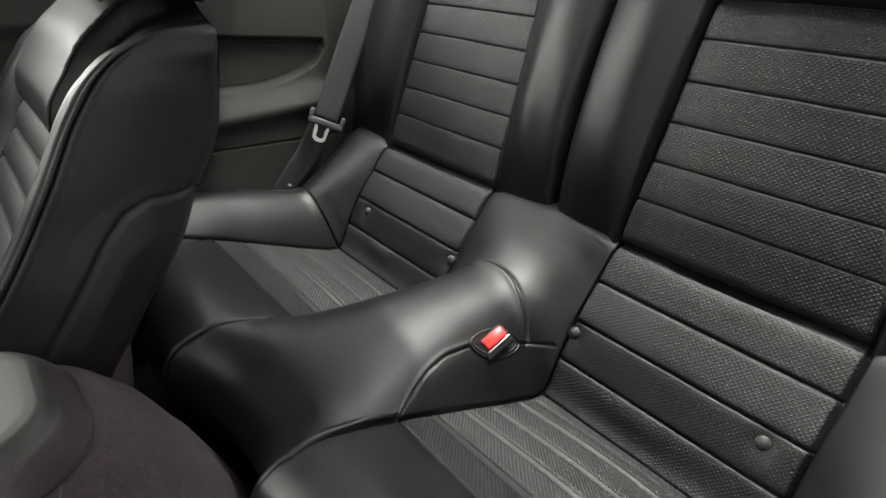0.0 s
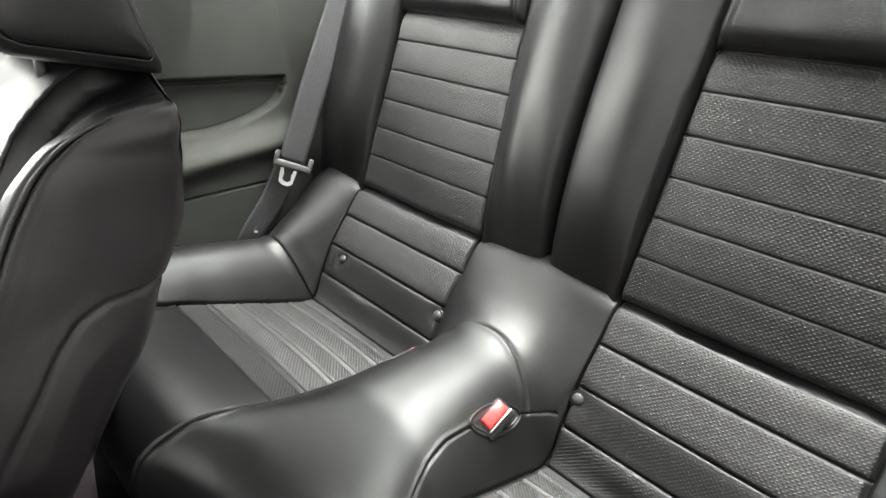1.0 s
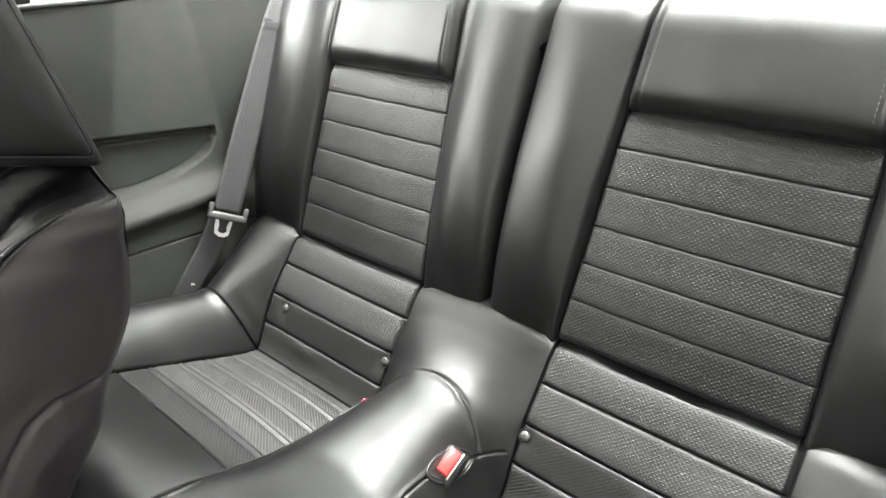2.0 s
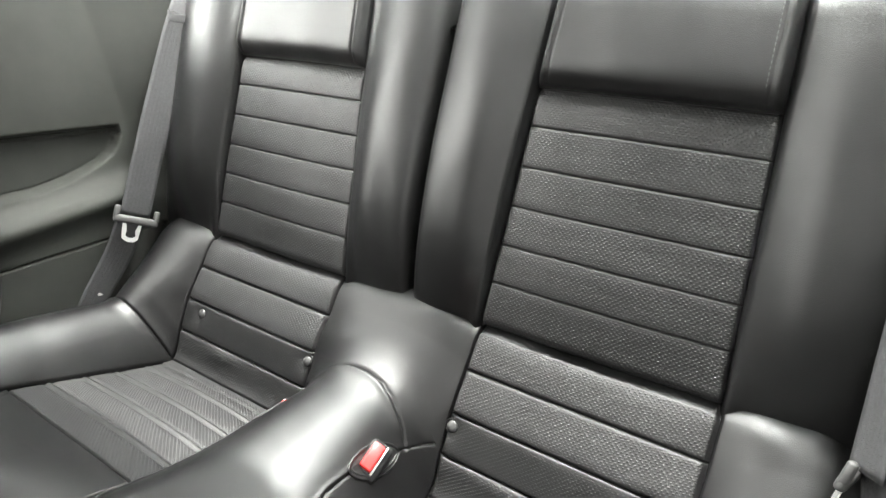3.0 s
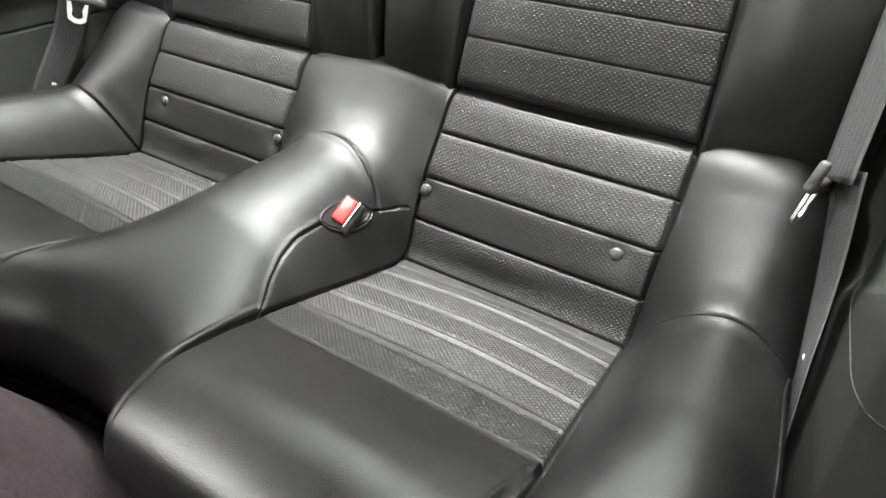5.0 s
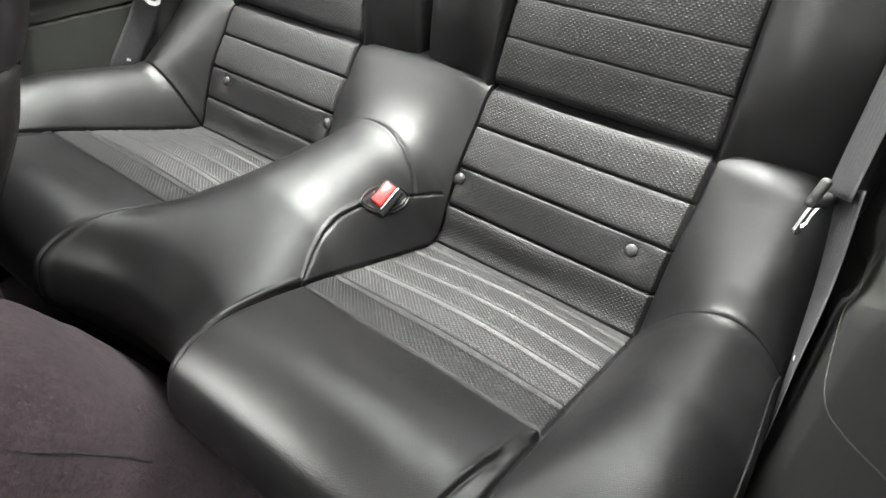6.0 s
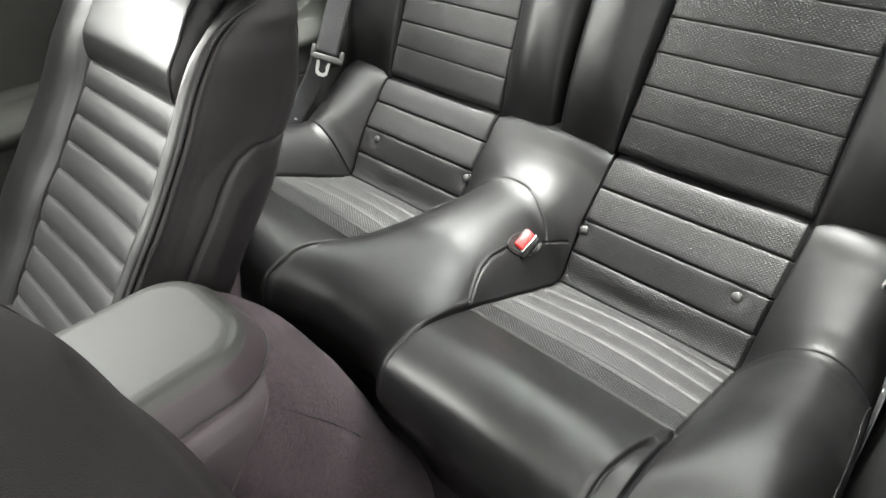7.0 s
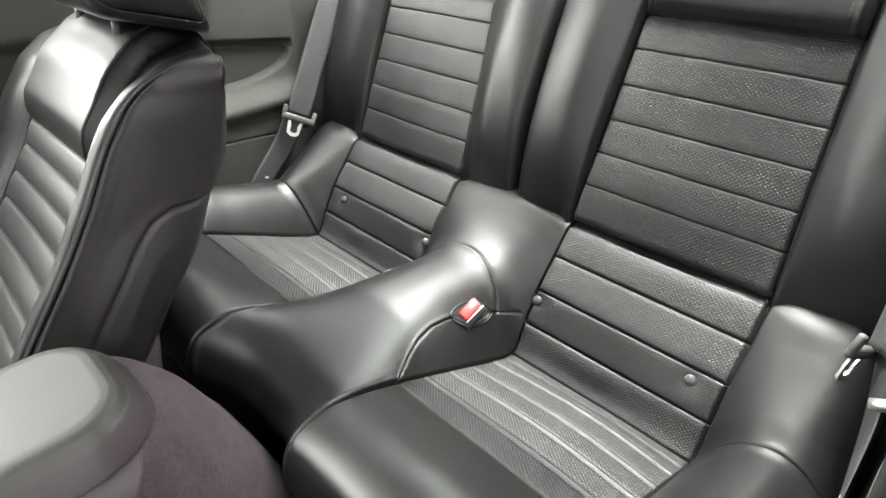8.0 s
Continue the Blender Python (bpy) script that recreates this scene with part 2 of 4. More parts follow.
def grid_floor():
    """Carpeted floor pan with a soft dip in front of the rear seat."""
    xs, ys = np.linspace(-0.66, 0.66, 67), np.linspace(-1.9, 0.3, 77)
    X, Y = np.meshgrid(xs, ys)
    Z = FLOOR + 0.004 * np.sin(X * 31 + Y * 17) + 0.003 * np.sin(Y * 43 - X * 11) + 0.05 * np.clip((np.abs(X) - 0.56) / 0.1, 0, 1)
    ob = sheet("floor", np.stack([X, Y, Z], 2), np.ones((76, 66), bool), CARPET, None)
    return tagged(ob, "dark looped carpet on the car floor", "floor", kind="structure")


grid_floor()


def trim_depth(y, z):
    """How far the quarter panel stands in from the outer skin, and the groove round its pocket."""
    x = 0.60 + 0.0 * y
    x = x - 0.034 * bell(z - 0.566, 0.022) * (1 / (1 + np.exp((y - 0.07) / 0.012)))
    x = x - 0.022 / (1 + np.exp((z - 0.555) / 0.010))
    top = 0.6755 - 0.147 * y
    low = np.interp(y, [-0.6, -0.137, -0.085, -0.042, 0.0, 0.029, 0.05, 0.063, 0.070], [0.612, 0.608, 0.604, 0.606, 0.613, 0.621, 0.631, 0.643, 0.658])
    inside = np.clip((top - z) / 0.004, 0, 1) * np.clip((z - low) / 0.004, 0, 1) * np.clip((0.07 - y) / 0.004, 0, 1)
    on = y < 0.074
    x = x + 0.018 * inside + np.where(on, 0.020 * bell(z - top - 0.002, 0.0046) + 0.013 * bell(z - low, 0.0030), 0)
    x = x + 0.004 * bell(z - (0.492 - 0.085 * y), 0.002) * (y < 0.10)
    x = x - 0.075 * np.clip((y - 0.085) / 0.13, 0, 1) ** 1.2
    x = x + 0.030 * np.clip((z - 0.70) / 0.20, 0, 1) ** 1.6
    return x


def near_depth(y, z):
    """The plainer panel beside the open door: flat, with a soft shoulder where the shade-darkened lower part ends."""
    x = 0.576 - 0.075 * np.clip((y - 0.085) / 0.13, 0, 1) ** 1.2
    return x + 0.010 / (1 + np.exp(-(z + 0.75 * y - 0.452) / 0.006))


def quarter_panel(side, front):
    ys = np.unique(np.round(np.concatenate([np.arange(front, 0.40, 0.012), np.arange(-0.2, 0.1, 0.0035), [0.40]]), 4))
    zs = np.unique(np.round(np.concatenate([np.arange(0.10, 0.90, 0.010), np.arange(0.595, 0.715, 0.0016), np.arange(0.478, 0.51, 0.0016), [0.90]]), 4))
    if side > 0:
        zs, ys = np.round(np.arange(-0.105, 1.0, 0.005), 4), np.round(np.arange(front, 0.401, 0.006), 4)
    Y, Z = np.meshgrid(ys, zs)
    flat = Z
    if side > 0:
        Z = np.clip(Z - 0.81 * np.minimum(Y, 0.12), 0.10, 0.90)
    P = np.stack([side * (trim_depth(Y, Z) if side < 0 else near_depth(Y, Z)), Y, Z], 2)
    thing = tagged(new("wall_left" if side < 0 else "wall_right"), "dark grained plastic side panel with a moulded pocket" if side < 0 else "dark grained plastic side panel beside the open door", "side panel", kind="structure")
    z, y = (Z[1:, 1:] + Z[:-1, :-1]) / 2, (Y[1:, 1:] + Y[:-1, :-1]) / 2
    low = z < 0.492 - 0.085 * y if side < 0 else flat[1:, 1:] < 0.4502
    sheet("upper_panel", P, ~low, TRIM, thing, flip=side > 0)
    # Near side's lower part takes a darker trim copy for its shade.
    sheet("lower_panel", P, low, TRIM if side < 0 else TRIM_SHADED, thing, "" if side < 0 else "grained lower panel darkened for shade", flip=side > 0)
    # window sill and rubber seal along the belt line
    tube([(side * 0.632, yy, 0.901 + 0.001 * math.sin(yy * 30)) for yy in np.linspace(front, 0.55, 40)], 0.0055, "window_seal", BLACK, thing)
    return thing


quarter_panel(-1, -1.10)
near_panel = quarter_panel(1, -0.47)
tube([(0.551, -0.283, 0.710), (0.557, -0.283, 0.713), (0.565, -0.283, 0.718), (0.590, -0.283, 0.728)], 0.0035, "release_lever", CHROME, near_panel, "small bright release lever")
curve = hermite([(.126, .427), (.0, .450), (-.09, .468), (-.145, .483), (-.185, .505), (-.26, .568), (-.34, .645), (-.41, .712), (-.455, .757)], np.linspace(0, 8, 80))
tube([(float(near_depth(np.array(y), np.array(z))) - 0.0003, y, z) for y, z in curve], 0.0007, "panel_seam", TRIM, near_panel, "thin moulded edge line")


def shell_sheet(name, corners, thick, material, label, category):
    """A flat slab from four corners, thickened outwards."""
    c = [Vector(p) for p in corners]
    n = (c[1] - c[0]).cross(c[3] - c[0]).normalized() * thick
    verts = c + [p + n for p in c]
    faces = [(0, 3, 2, 1), (4, 5, 6, 7), (0, 1, 5, 4), (1, 2, 6, 5), (2, 3, 7, 6), (3, 0, 4, 7)]
    return tagged(part(name, verts, faces, material, smooth=False), label, category, kind="structure")


# roof, pillars, glass and rear deck
# Roof is out of view: edges and pale lining set to shape light inside.
shell_sheet("ceiling", [(-0.56, ROOF_FRONT, 1.21), (0.56, ROOF_FRONT, 1.21), (0.56, ROOF_END, 1.19), (-0.56, ROOF_END, 1.19)], 0.03, ROOF_CLOTH, "pale grey cloth roof lining", "ceiling")
for side in (-1, 1):
    shell_sheet("pillar", [(side * 0.66, -0.24, 0.90), (side * 0.66, -0.137, 0.90), (side * 0.58, -0.137, 1.20), (side * 0.58, -0.24, 1.20)][::side], 0.04, BLACK, "dark trimmed roof pillar between the side windows", "pillar")
    # Rear pillar widened to hold back light from the side window.
    shell_sheet("pillar", [(side * 0.655, 0.20, 0.895), (side * 0.655, 0.66, 0.895), (side * 0.57, 0.25, 1.19), (side * 0.57, 0.0, 1.19)][::side], 0.03, TRIM, "dark trimmed rear roof pillar", "pillar")
    pane = shell_sheet("window_1" if side < 0 else "window_2", [(side * 0.655, -0.137, 0.905), (side * 0.655, 0.20, 0.905), (side * 0.575, 0.0, 1.19), (side * 0.575, -0.137, 1.19)][::side], 0.004, GLASS, "clear fixed quarter window glass", "window")
    pane.visible_shadow = False
pane = shell_sheet("rear_window", [(-0.55, 0.95, 0.885), (0.55, 0.95, 0.885), (0.55, ROOF_END, 1.19), (-0.55, ROOF_END, 1.19)], 0.004, GLASS, "clear sloping rear window glass", "window")
pane.visible_shadow = False
shell_sheet("rear_deck", [(-0.60, 0.27, 0.835), (0.60, 0.27, 0.835), (0.60, 0.96, 0.865), (-0.60, 0.96, 0.865)], -0.02, TRIM, "dark rear parcel shelf under the window", "shelf")
shell_sheet("wall_rear", [(-0.60, 0.28, 0.12), (0.60, 0.28, 0.12), (0.60, 0.28, 0.83), (-0.60, 0.28, 0.83)], 0.02, TRIM, "plain bulkhead behind the rear seat", "wall")
# Dashboard slab out of view; its height also limits light from ahead.
shell_sheet("wall_front", [(-0.66, -1.75, 0.10), (0.66, -1.75, 0.10), (0.66, -1.65, 0.97), (-0.66, -1.65, 0.97)], 0.02, TRIM, "plain dark dashboard wall", "wall")
shell_sheet("ground", [(-60, -60, -0.28), (60, -60, -0.28), (60, 60, -0.28), (-60, 60, -0.28)], -0.05, PAINT, "grey painted hall floor round the car", "ground")

# Added wall beyond the open door, out of view: blocks sky, returns soft light.
shell_sheet("wall_bounce", [(1.6, -7, -0.28), (1.6, 7, -0.28), (1.6, 7, 3.6), (1.6, -7, 3.6)], -0.1, BOUNCE_PAINT, "unseen grey wall added to block and bounce light", "wall")
shell_sheet("door_sill", [(0.60, -1.5, 0.10), (0.60, 0.2, 0.10), (0.70, 0.2, 0.12), (0.70, -1.5, 0.12)], 0.02, TRIM, "dark plastic door sill", "sill")

# ---- rear bench: cushion with centre hump ----
XI, XO = 0.120, 0.412
PAD = [(-.36, .13), (-.388, .24), (-.420, .33), (-.443, .402), (-.425, .441), (-.38, .456), (-.32, .441), (-.273, .420), (-.17, .372), (-.09, .335), (-.046, .319), (-.016, .366), (.012, .413), (.050, .456), (.085, .492), (.115, .497), (.135, .44)]
HUMP = [(-.335, .13), (-.358, .23), (-.383, .312), (-.400, .378), (-.377, .419), (-.335, .437), (-.29, .446), (-.24, .451), (-.165, .453), (-.09, .451), (-.04, .450), (-.005, .453), (.025, .464), (.055, .482), (.085, .505), (.115, .507), (.135, .45)]
WING = [(-.35, .13), (-.38, .24), (-.410, .325), (-.424, .398), (-.396, .444), (-.34, .468), (-.28, .474), (-.22, .466), (-.15, .447), (-.10, .433), (-.060, .424), (-.028, .441), (.006, .463), (.040, .488), (.070, .508), (.10, .514), (.125, .46)]
RIBS = (7.436, 7.873, 8.400, 8.966)
ROWS_AT = (7.0, *RIBS, 10.0, 11.0, 12.0, 13.0)


def arc_hump(ax):
    return 10.70 - 0.70 * (ax / 0.083) ** 2


def arc_wing(ax):
    return 10.0 - 0.10 * np.clip((ax - 0.50) / 0.05, 0, 1) ** 2


FLAP = np.stack([np.linspace(6.9, 11.2, 430), np.interp(np.linspace(6.9, 11.2, 430), [6.9, 7.0, 7.08, 7.25, 7.53, 7.92, 8.4, 9.0, 9.58, 10.1, 10.6, 11.0, 11.2], [.130, .120, .1125, .1000, .0870, .0785, .0785, .0830, .0875, .0930, .1020, .1130, .122])], 1)
for _ in range(120):
    FLAP[1:-1, 1] = (FLAP[:-2, 1] + 2 * FLAP[1:-1, 1] + FLAP[2:, 1]) / 4


def flap_edge(k):
    """How far from the middle the buckle flap on the side of the hump begins."""
    return np.interp(k, FLAP[:, 0], FLAP[:, 1])


def bench():
    thing = empty("rear_seat_cushion", "black leather rear bench with two ribbed buckets and a raised centre", "car seat")
    cols = np.unique(np.concatenate([fine(0.0, 0.560, 0.007, [XI, XO, XO - 0.02], 0.0018), np.arange(0.069, 0.088, 0.0014), np.arange(0.088, 0.1195, 0.0008)]))
    cols = cols[np.concatenate([[True], np.diff(cols) > 0.0004])]
    lat = np.concatenate([-cols[::-1], cols[1:]])
    drop = np.array([0.12, 0.3, 0.6, 1.0])
    lat = np.concatenate([-0.56 - 0.012 * drop[::-1], lat, 0.56 + 0.012 * drop])
    ks = fine(0, 16, 0.13, [6.0], 0.03)
    for m in (*ROWS_AT, 14.0):
        ks = np.concatenate([ks, m + np.array([-0.09, -0.06, -0.042, -0.03, -0.02, -0.01, 0, 0.01, 0.02, 0.03, 0.042, 0.06, 0.09])])
    ks = np.concatenate([ks, np.arange(9.4, 11.1, 0.045), np.arange(6.98, 8.5, 0.032)])
    ks = np.unique(np.round(ks, 4))
    ks = ks[np.concatenate([[True], np.diff(ks) > 0.006])]
    pad, hump, wing = hermite(PAD, ks), hermite(HUMP, ks), hermite(WING, ks)
    K, L = np.meshgrid(ks, lat, indexing="ij")
    A = np.abs(L)
    u = np.clip(A / XI, 0, 1)
    # the buckets' edges at the front are fuller, so the hump falls off softer there
    power = np.interp(K, [0, 4, 7, 16], [3.5, 3.0, 2.6, 2.6])
    w_h = np.where(A < XI, 1 - u**power, 0.0)
    v = np.clip((A - XO) / (0.500 - XO), 0, 1)
    w_o = np.where(A > XO, 1 - (1 - v) ** 2.3, 0.0)
    w_p = 1 - w_h - w_o
    P = np.zeros((*K.shape, 3))
    P[..., 0] = L
    for a in (0, 1):
        P[..., a + 1] = w_h * hump[:, a][:, None] + w_o * wing[:, a][:, None] + w_p * pad[:, a][:, None]
    # outer side: rounds over and falls to the floor
    P[..., 2] -= 0.048 * np.clip((A - 0.490) / 0.070, 0, 1) ** 2.2 * np.clip((K - 1) / 4, 0, 1)
    q = np.clip((A - 0.56) / 0.012, 0, 1)
    P[..., 2] = P[..., 2] * (1 - q) + 0.13 * q
    P[..., 1] = np.where(q > 0, np.clip(P[..., 1], -0.45, 0.12), P[..., 1])
    # crown of the seat pads between their seams
    mid = np.clip((A - XI) / (XO - XI), 0, 1)
    in_pad = (A > XI) & (A < XO)
    P[..., 2] += np.where(in_pad, 0.011 * np.sin(np.pi * mid) * np.clip((K - 7.0) / 0.8, 0, 1) * np.clip((10.0 - K) / 0.8, 0, 1), 0)
    P[..., 2] += np.where(in_pad, 0.012 * np.sin(np.pi * mid) * np.clip((K - 2.5) / 1.5, 0, 1) * np.clip((7.0 - K) / 1.5, 0, 1), 0)
    # arc lengths both ways, for seam distances in metres
    S = np.concatenate([np.zeros((1, K.shape[1])), np.cumsum(np.linalg.norm(np.diff(P, axis=0), axis=2), axis=0)])
    s_at = lambda k: np.stack([np.interp(k if np.isscalar(k) else k[j], ks, S[:, j]) for j in range(S.shape[1])])
    lift = np.zeros(K.shape)
    near = np.full(K.shape, 9.0)
    ax = np.abs(lat)
    lip = np.where(K < 9.5, 0.0010, 0.0034)
    for m in ROWS_AT:
        d = np.where(in_pad, np.abs(S - s_at(m)[None, :]), 9)
        near = np.minimum(near, np.maximum(d - 0.0014, 0) if m in RIBS else d)
        lift += 0.0021 * bell(d, 0.0023) - 0.0012 * bell(d - 0.0062, 0.0022) if m in RIBS else -0.0030 * bell(d, 0.0014)
    lift += np.where(in_pad & (K > 7) & (K < 13.98), lip * (1 - np.exp(-near / 0.0026)), 0)
    steep = np.linalg.norm(np.gradient(P, axis=1), axis=2) / np.gradient(lat)[None, :]
    edge_d = np.minimum(np.abs(A - XI), np.abs(A - XO)) * np.clip(steep, 1, 3)
    lift -= 0.0050 * bell(edge_d, 0.0024) * (K < 14.6)
    # welt beside the seam that parts hump and bucket at the front
    lift += 0.0013 * bell(A - (XI - 0.006), 0.0026) * (K < 7.05)
    d = np.where(A < flap_edge(arc_hump(A)) + 0.001, np.abs(S - s_at(arc_hump(np.minimum(ax, XI)))[None, :]), 9)
    lift -= 0.004 * bell(d, 0.0026)
    lift += np.where(K < arc_hump(A), 0.004 * bell(d, 0.010), 0) * np.clip((flap_edge(K) - A) / 0.015, 0, 1)
    fl = np.abs(A - flap_edge(K)) * np.clip(steep, 1, 3)
    on = (K > 7.0) & (K < 10.95) & (A < XI)
    lift -= np.where(on, 0.0026 * bell(fl, 0.0015), 0)
    lift += np.where(on & (A < flap_edge(K)), 0.0013 * bell(fl - 0.0035, 0.0030) * np.clip((10.3 - K) / 0.6, 0, 1), 0)
    gus = XO - 0.024 * np.clip((6.95 - K) / 2.2, 0, 1) ** 0.8
    at = (K < 6.95) & (A > XO - 0.04) & (A < XO)
    lift += np.where(at, 0.0026 * bell(A - gus + 0.0045, 0.0030) - 0.0034 * bell(A - gus, 0.0018), 0)
    d = np.where(A > XO, np.abs(S - s_at(arc_wing(ax))[None, :]), 9)
    lift -= 0.0040 * bell(d, 0.0022)
    lift += np.where((A > XO) & (K < arc_wing(A)), 0.0035 * bell(d, 0.016), 0)
    # tugs round the four buttons and slow unevenness of the padding
    for bx in BUTTONS:
        lift -= 0.0055 * bell(np.hypot(L - bx, P[..., 2] - 0.400), 0.013) * (K > 11) * (K < 12.4)
    lift += 0.0010 * np.sin(19 * L + 0.9 * K) * np.sin(1.1 * K - 7 * L)
    lift += 0.0035 * bell(L - 0.24, 0.06) * bell(K - 10.75, 0.25) + 0.004 * bell(L + 0.30, 0.03) * bell(K - 10.8, 0.2)
    P = P + normals(P) * lift[..., None]
    UV = np.stack([L, S], 2)
    clear = np.minimum(near, edge_d)
    dotted = in_pad & (K > 7.02) & (K < 13.95) & ~((K > 11) & (K < 12))
    for lo, hi in ((-XO, -XI), (XI, XO)):
        j = np.nonzero((lat > lo) & (lat < hi))[0]
        dot_field(P[:, j], lat[j], S[:, j], clear[:, j], dotted[:, j], thing)
        dot_field(P[:, j], lat[j], S[:, j], clear[:, j], (in_pad & (K > 11.03) & (K < 11.97))[:, j], thing, 1.0, 0.00028)
    k, l = (K[1:, 1:] + K[:-1, :-1]) / 2, (L[1:, 1:] + L[:-1, :-1]) / 2
    a = np.abs(l)
    pads = (a > XI) & (a < XO)
    for side in (-1, 1):
        here = np.sign(l) == side
        sheet("front_panel", P, pads & here & (k < 7), LEATHER, thing)
        bounds = (7.0, *RIBS, 10.0, 11.0, 12.0, 13.0, 14.0)
        for lo, hi in zip(bounds[:-1], bounds[1:]):
            plain = lo == 11.0
            sheet("rib_panel", P, pads & here & (k > lo) & (k < hi), LEATHER_DOTS if not plain else LEATHER_FAINT, thing, "", UV)
        sheet("pad_lip", P, pads & here & (k > 14), LEATHER, thing)
        sheet("side_bolster", P, (a > XO) & here & (k < arc_wing(a)), LEATHER, thing)
        sheet("bolster_back", P, (a > XO) & here & (k > arc_wing(a)), LEATHER, thing)
        flap = (a < XI) & here & (a > flap_edge(k)) & (k > 7.0) & (k < 11.0)
        sheet("buckle_flap", P, flap, LEATHER, thing, "smooth leather flap below the belt buckle")
        j = int(np.argmin(np.abs(lat - side * 0.556)))
        run = (ks > 5.0) & (ks < 9.75)
        tube(P[run, j][::2] + np.array([side * 0.001, 0, 0.001]), 0.0013, "outer_piping", LEATHER, thing, "thin piped outer edge")
    flaps = (a < XI) & (a > flap_edge(k)) & (k > 7.0) & (k < 11.0)
    sheet("centre_hump", P, (a < XI) & ~flaps & (k < arc_hump(a)), LEATHER, thing)
    sheet("hump_back", P, (a < XI) & ~flaps & (k > arc_hump(a)), LEATHER, thing)
    return thing, ks, lat, P


BUTTONS = (-0.370, -0.129, 0.129, 0.372)
LEATHER_FAINT = leather("smoother embossed leather", (0.0055, 0.0054, 0.0056), (0.0090, 0.0088, 0.0090), 0.40, grain=700.0)
bench_thing, bench_k, bench_x, bench_P = bench()


def bench_at(k, x):
    i, j = int(np.argmin(np.abs(bench_k - k))), int(np.argmin(np.abs(bench_x - x)))
    return bench_P[i, j], normals(bench_P)[i, j]


def seat_button(x):
    p, n = bench_at(11.72, x)
    bm = bmesh.new()
    bmesh.ops.create_uvsphere(bm, u_segments=20, v_segments=12, radius=0.0078)
    bmesh.ops.scale(bm, vec=(1, 1, 0.55), verts=bm.verts)
    z = Vector(n)
    bmesh.ops.transform(bm, matrix=Matrix.Translation(Vector(p) + z * 0.0012) @ z.to_track_quat("Z", "Y").to_matrix().to_4x4(), verts=bm.verts)
    b = bm_part("button", bm, BUTTON_GREY, bench_thing, "round dark grey plastic marker button")
    bm = bmesh.new()
    bmesh.ops.create_circle(bm, segments=20, radius=0.0098, cap_ends=False)
    ring = [(Vector(p) + z.to_track_quat("Z", "Y") @ v.co + z * 0.0002) for v in bm.verts]
    bm.free()
    tube(ring, 0.0011, "button_rim", LEATHER, b, closed=True)


BUTTON_GREY = plastic("dark grey button plastic", (0.032, 0.032, 0.032), (0.042, 0.042, 0.042), 0.42, bump=0.1)
for bx in BUTTONS:
    seat_button(bx)


def belt_buckle(side):
    """Red push button in a black buckle, sunk in an oval opening in the side of the hump."""
    x, y, z = side * 0.081, -0.100, 0.409
    n = Vector((side * 0.62, -0.20, 0.76)).normalized()
    along = Vector((0, 0.95, 0.30))
    m = frame_of(along, Vector((side, 0, -0.8)), (x, y, z))
    if (m.to_3x3() @ Vector((0, 0, 1))).dot(n) < 0:
        m = m @ Matrix.Diagonal((1, -1, -1, 1))
    up = 1 if (m.to_3x3() @ Vector((0, 1, 0))).z > 0 else -1
    m = m @ pose(0, 0, 0.0 if side > 0 else -0.015)
    thing = empty("belt_buckle", "seat belt buckle with red button sunk in the leather hump", "belt buckle", "rear belt buckles")
    bm = bmesh.new()
    rounded_box(bm, (0.046, 0.029, 0.030), m @ pose(0, -up * 0.001, -0.006), 0.005)
    bm_part("housing", bm, BLACK, thing)
    bm = bmesh.new()
    rounded_box(bm, (0.033, 0.0155, 0.010), m @ pose(0.001, up * 0.0035, 0.010, -6 * up, 0, 0), 0.0025)
    bm_part("red_button", bm, RED, thing, "bright red push button")
    bm = bmesh.new()
    rounded_box(bm, (0.037, 0.0022, 0.011), m @ pose(0.001, -up * 0.0058, 0.0085), 0.0008)
    bm_part("slot_plate", bm, CHROME, thing, "bright steel slot edge")
    # almond-shaped opening, laid on the leather, with a double rim below
    c = Vector((side * 0.0832, -0.098, 0.4078 if side > 0 else 0.402))
    long, wide = Vector((side * 0.436, 0.889, -0.121)), Vector((side * 0.55, -0.585, -0.60))

    def ring(a, b):
        pts = []
        for i in range(48):
            t = 2 * math.pi * i / 48
            q = c + long * (a * math.cos(t)) + wide * (b * math.sin(t) * abs(math.sin(t)) ** 0.25)
            hit = BENCH_TREE.ray_cast(q + n * 0.05, -n)
            pts.append((hit[0] if hit[0] is not None else q) + n * 0.0006)
        for _ in range(2):
            pts = [(pts[i - 1] + pts[i] * 2 + pts[(i + 1) % 48]) / 4 for i in range(48)]
        return pts

    rim = ring(0.0375, 0.0185)
    tube(rim, 0.0019, "opening_rim", LEATHER, thing, "stitched leather rim", closed=True)
    tube([q - wide * 0.001 for q in ring(0.0335, 0.0150)[1:24]], 0.0014, "inner_rim", BLACK, thing)
    m0 = sum(rim, Vector()) / len(rim)
    faces = [(0, 1 + i, 1 + (i + 1) % 48) for i in range(48)]
    # Black disc laid on the leather paints the dark of the opening.
    part("opening_shade", [m0 + n * 0.0004] + [r + n * 0.0002 for r in rim], faces, BLACK, thing)


def bench_tree():
    r, c = bench_P.shape[0] - 1, bench_P.shape[1]
    quads = [(i * c + j, i * c + j + 1, (i + 1) * c + j + 1, (i + 1) * c + j) for i in range(r) for j in range(c - 1)]
    return BVHTree.FromPolygons([tuple(map(float, v)) for v in bench_P.reshape(-1, 3)], quads)


BENCH_TREE = bench_tree()
belt_buckle(1)
belt_buckle(-1)

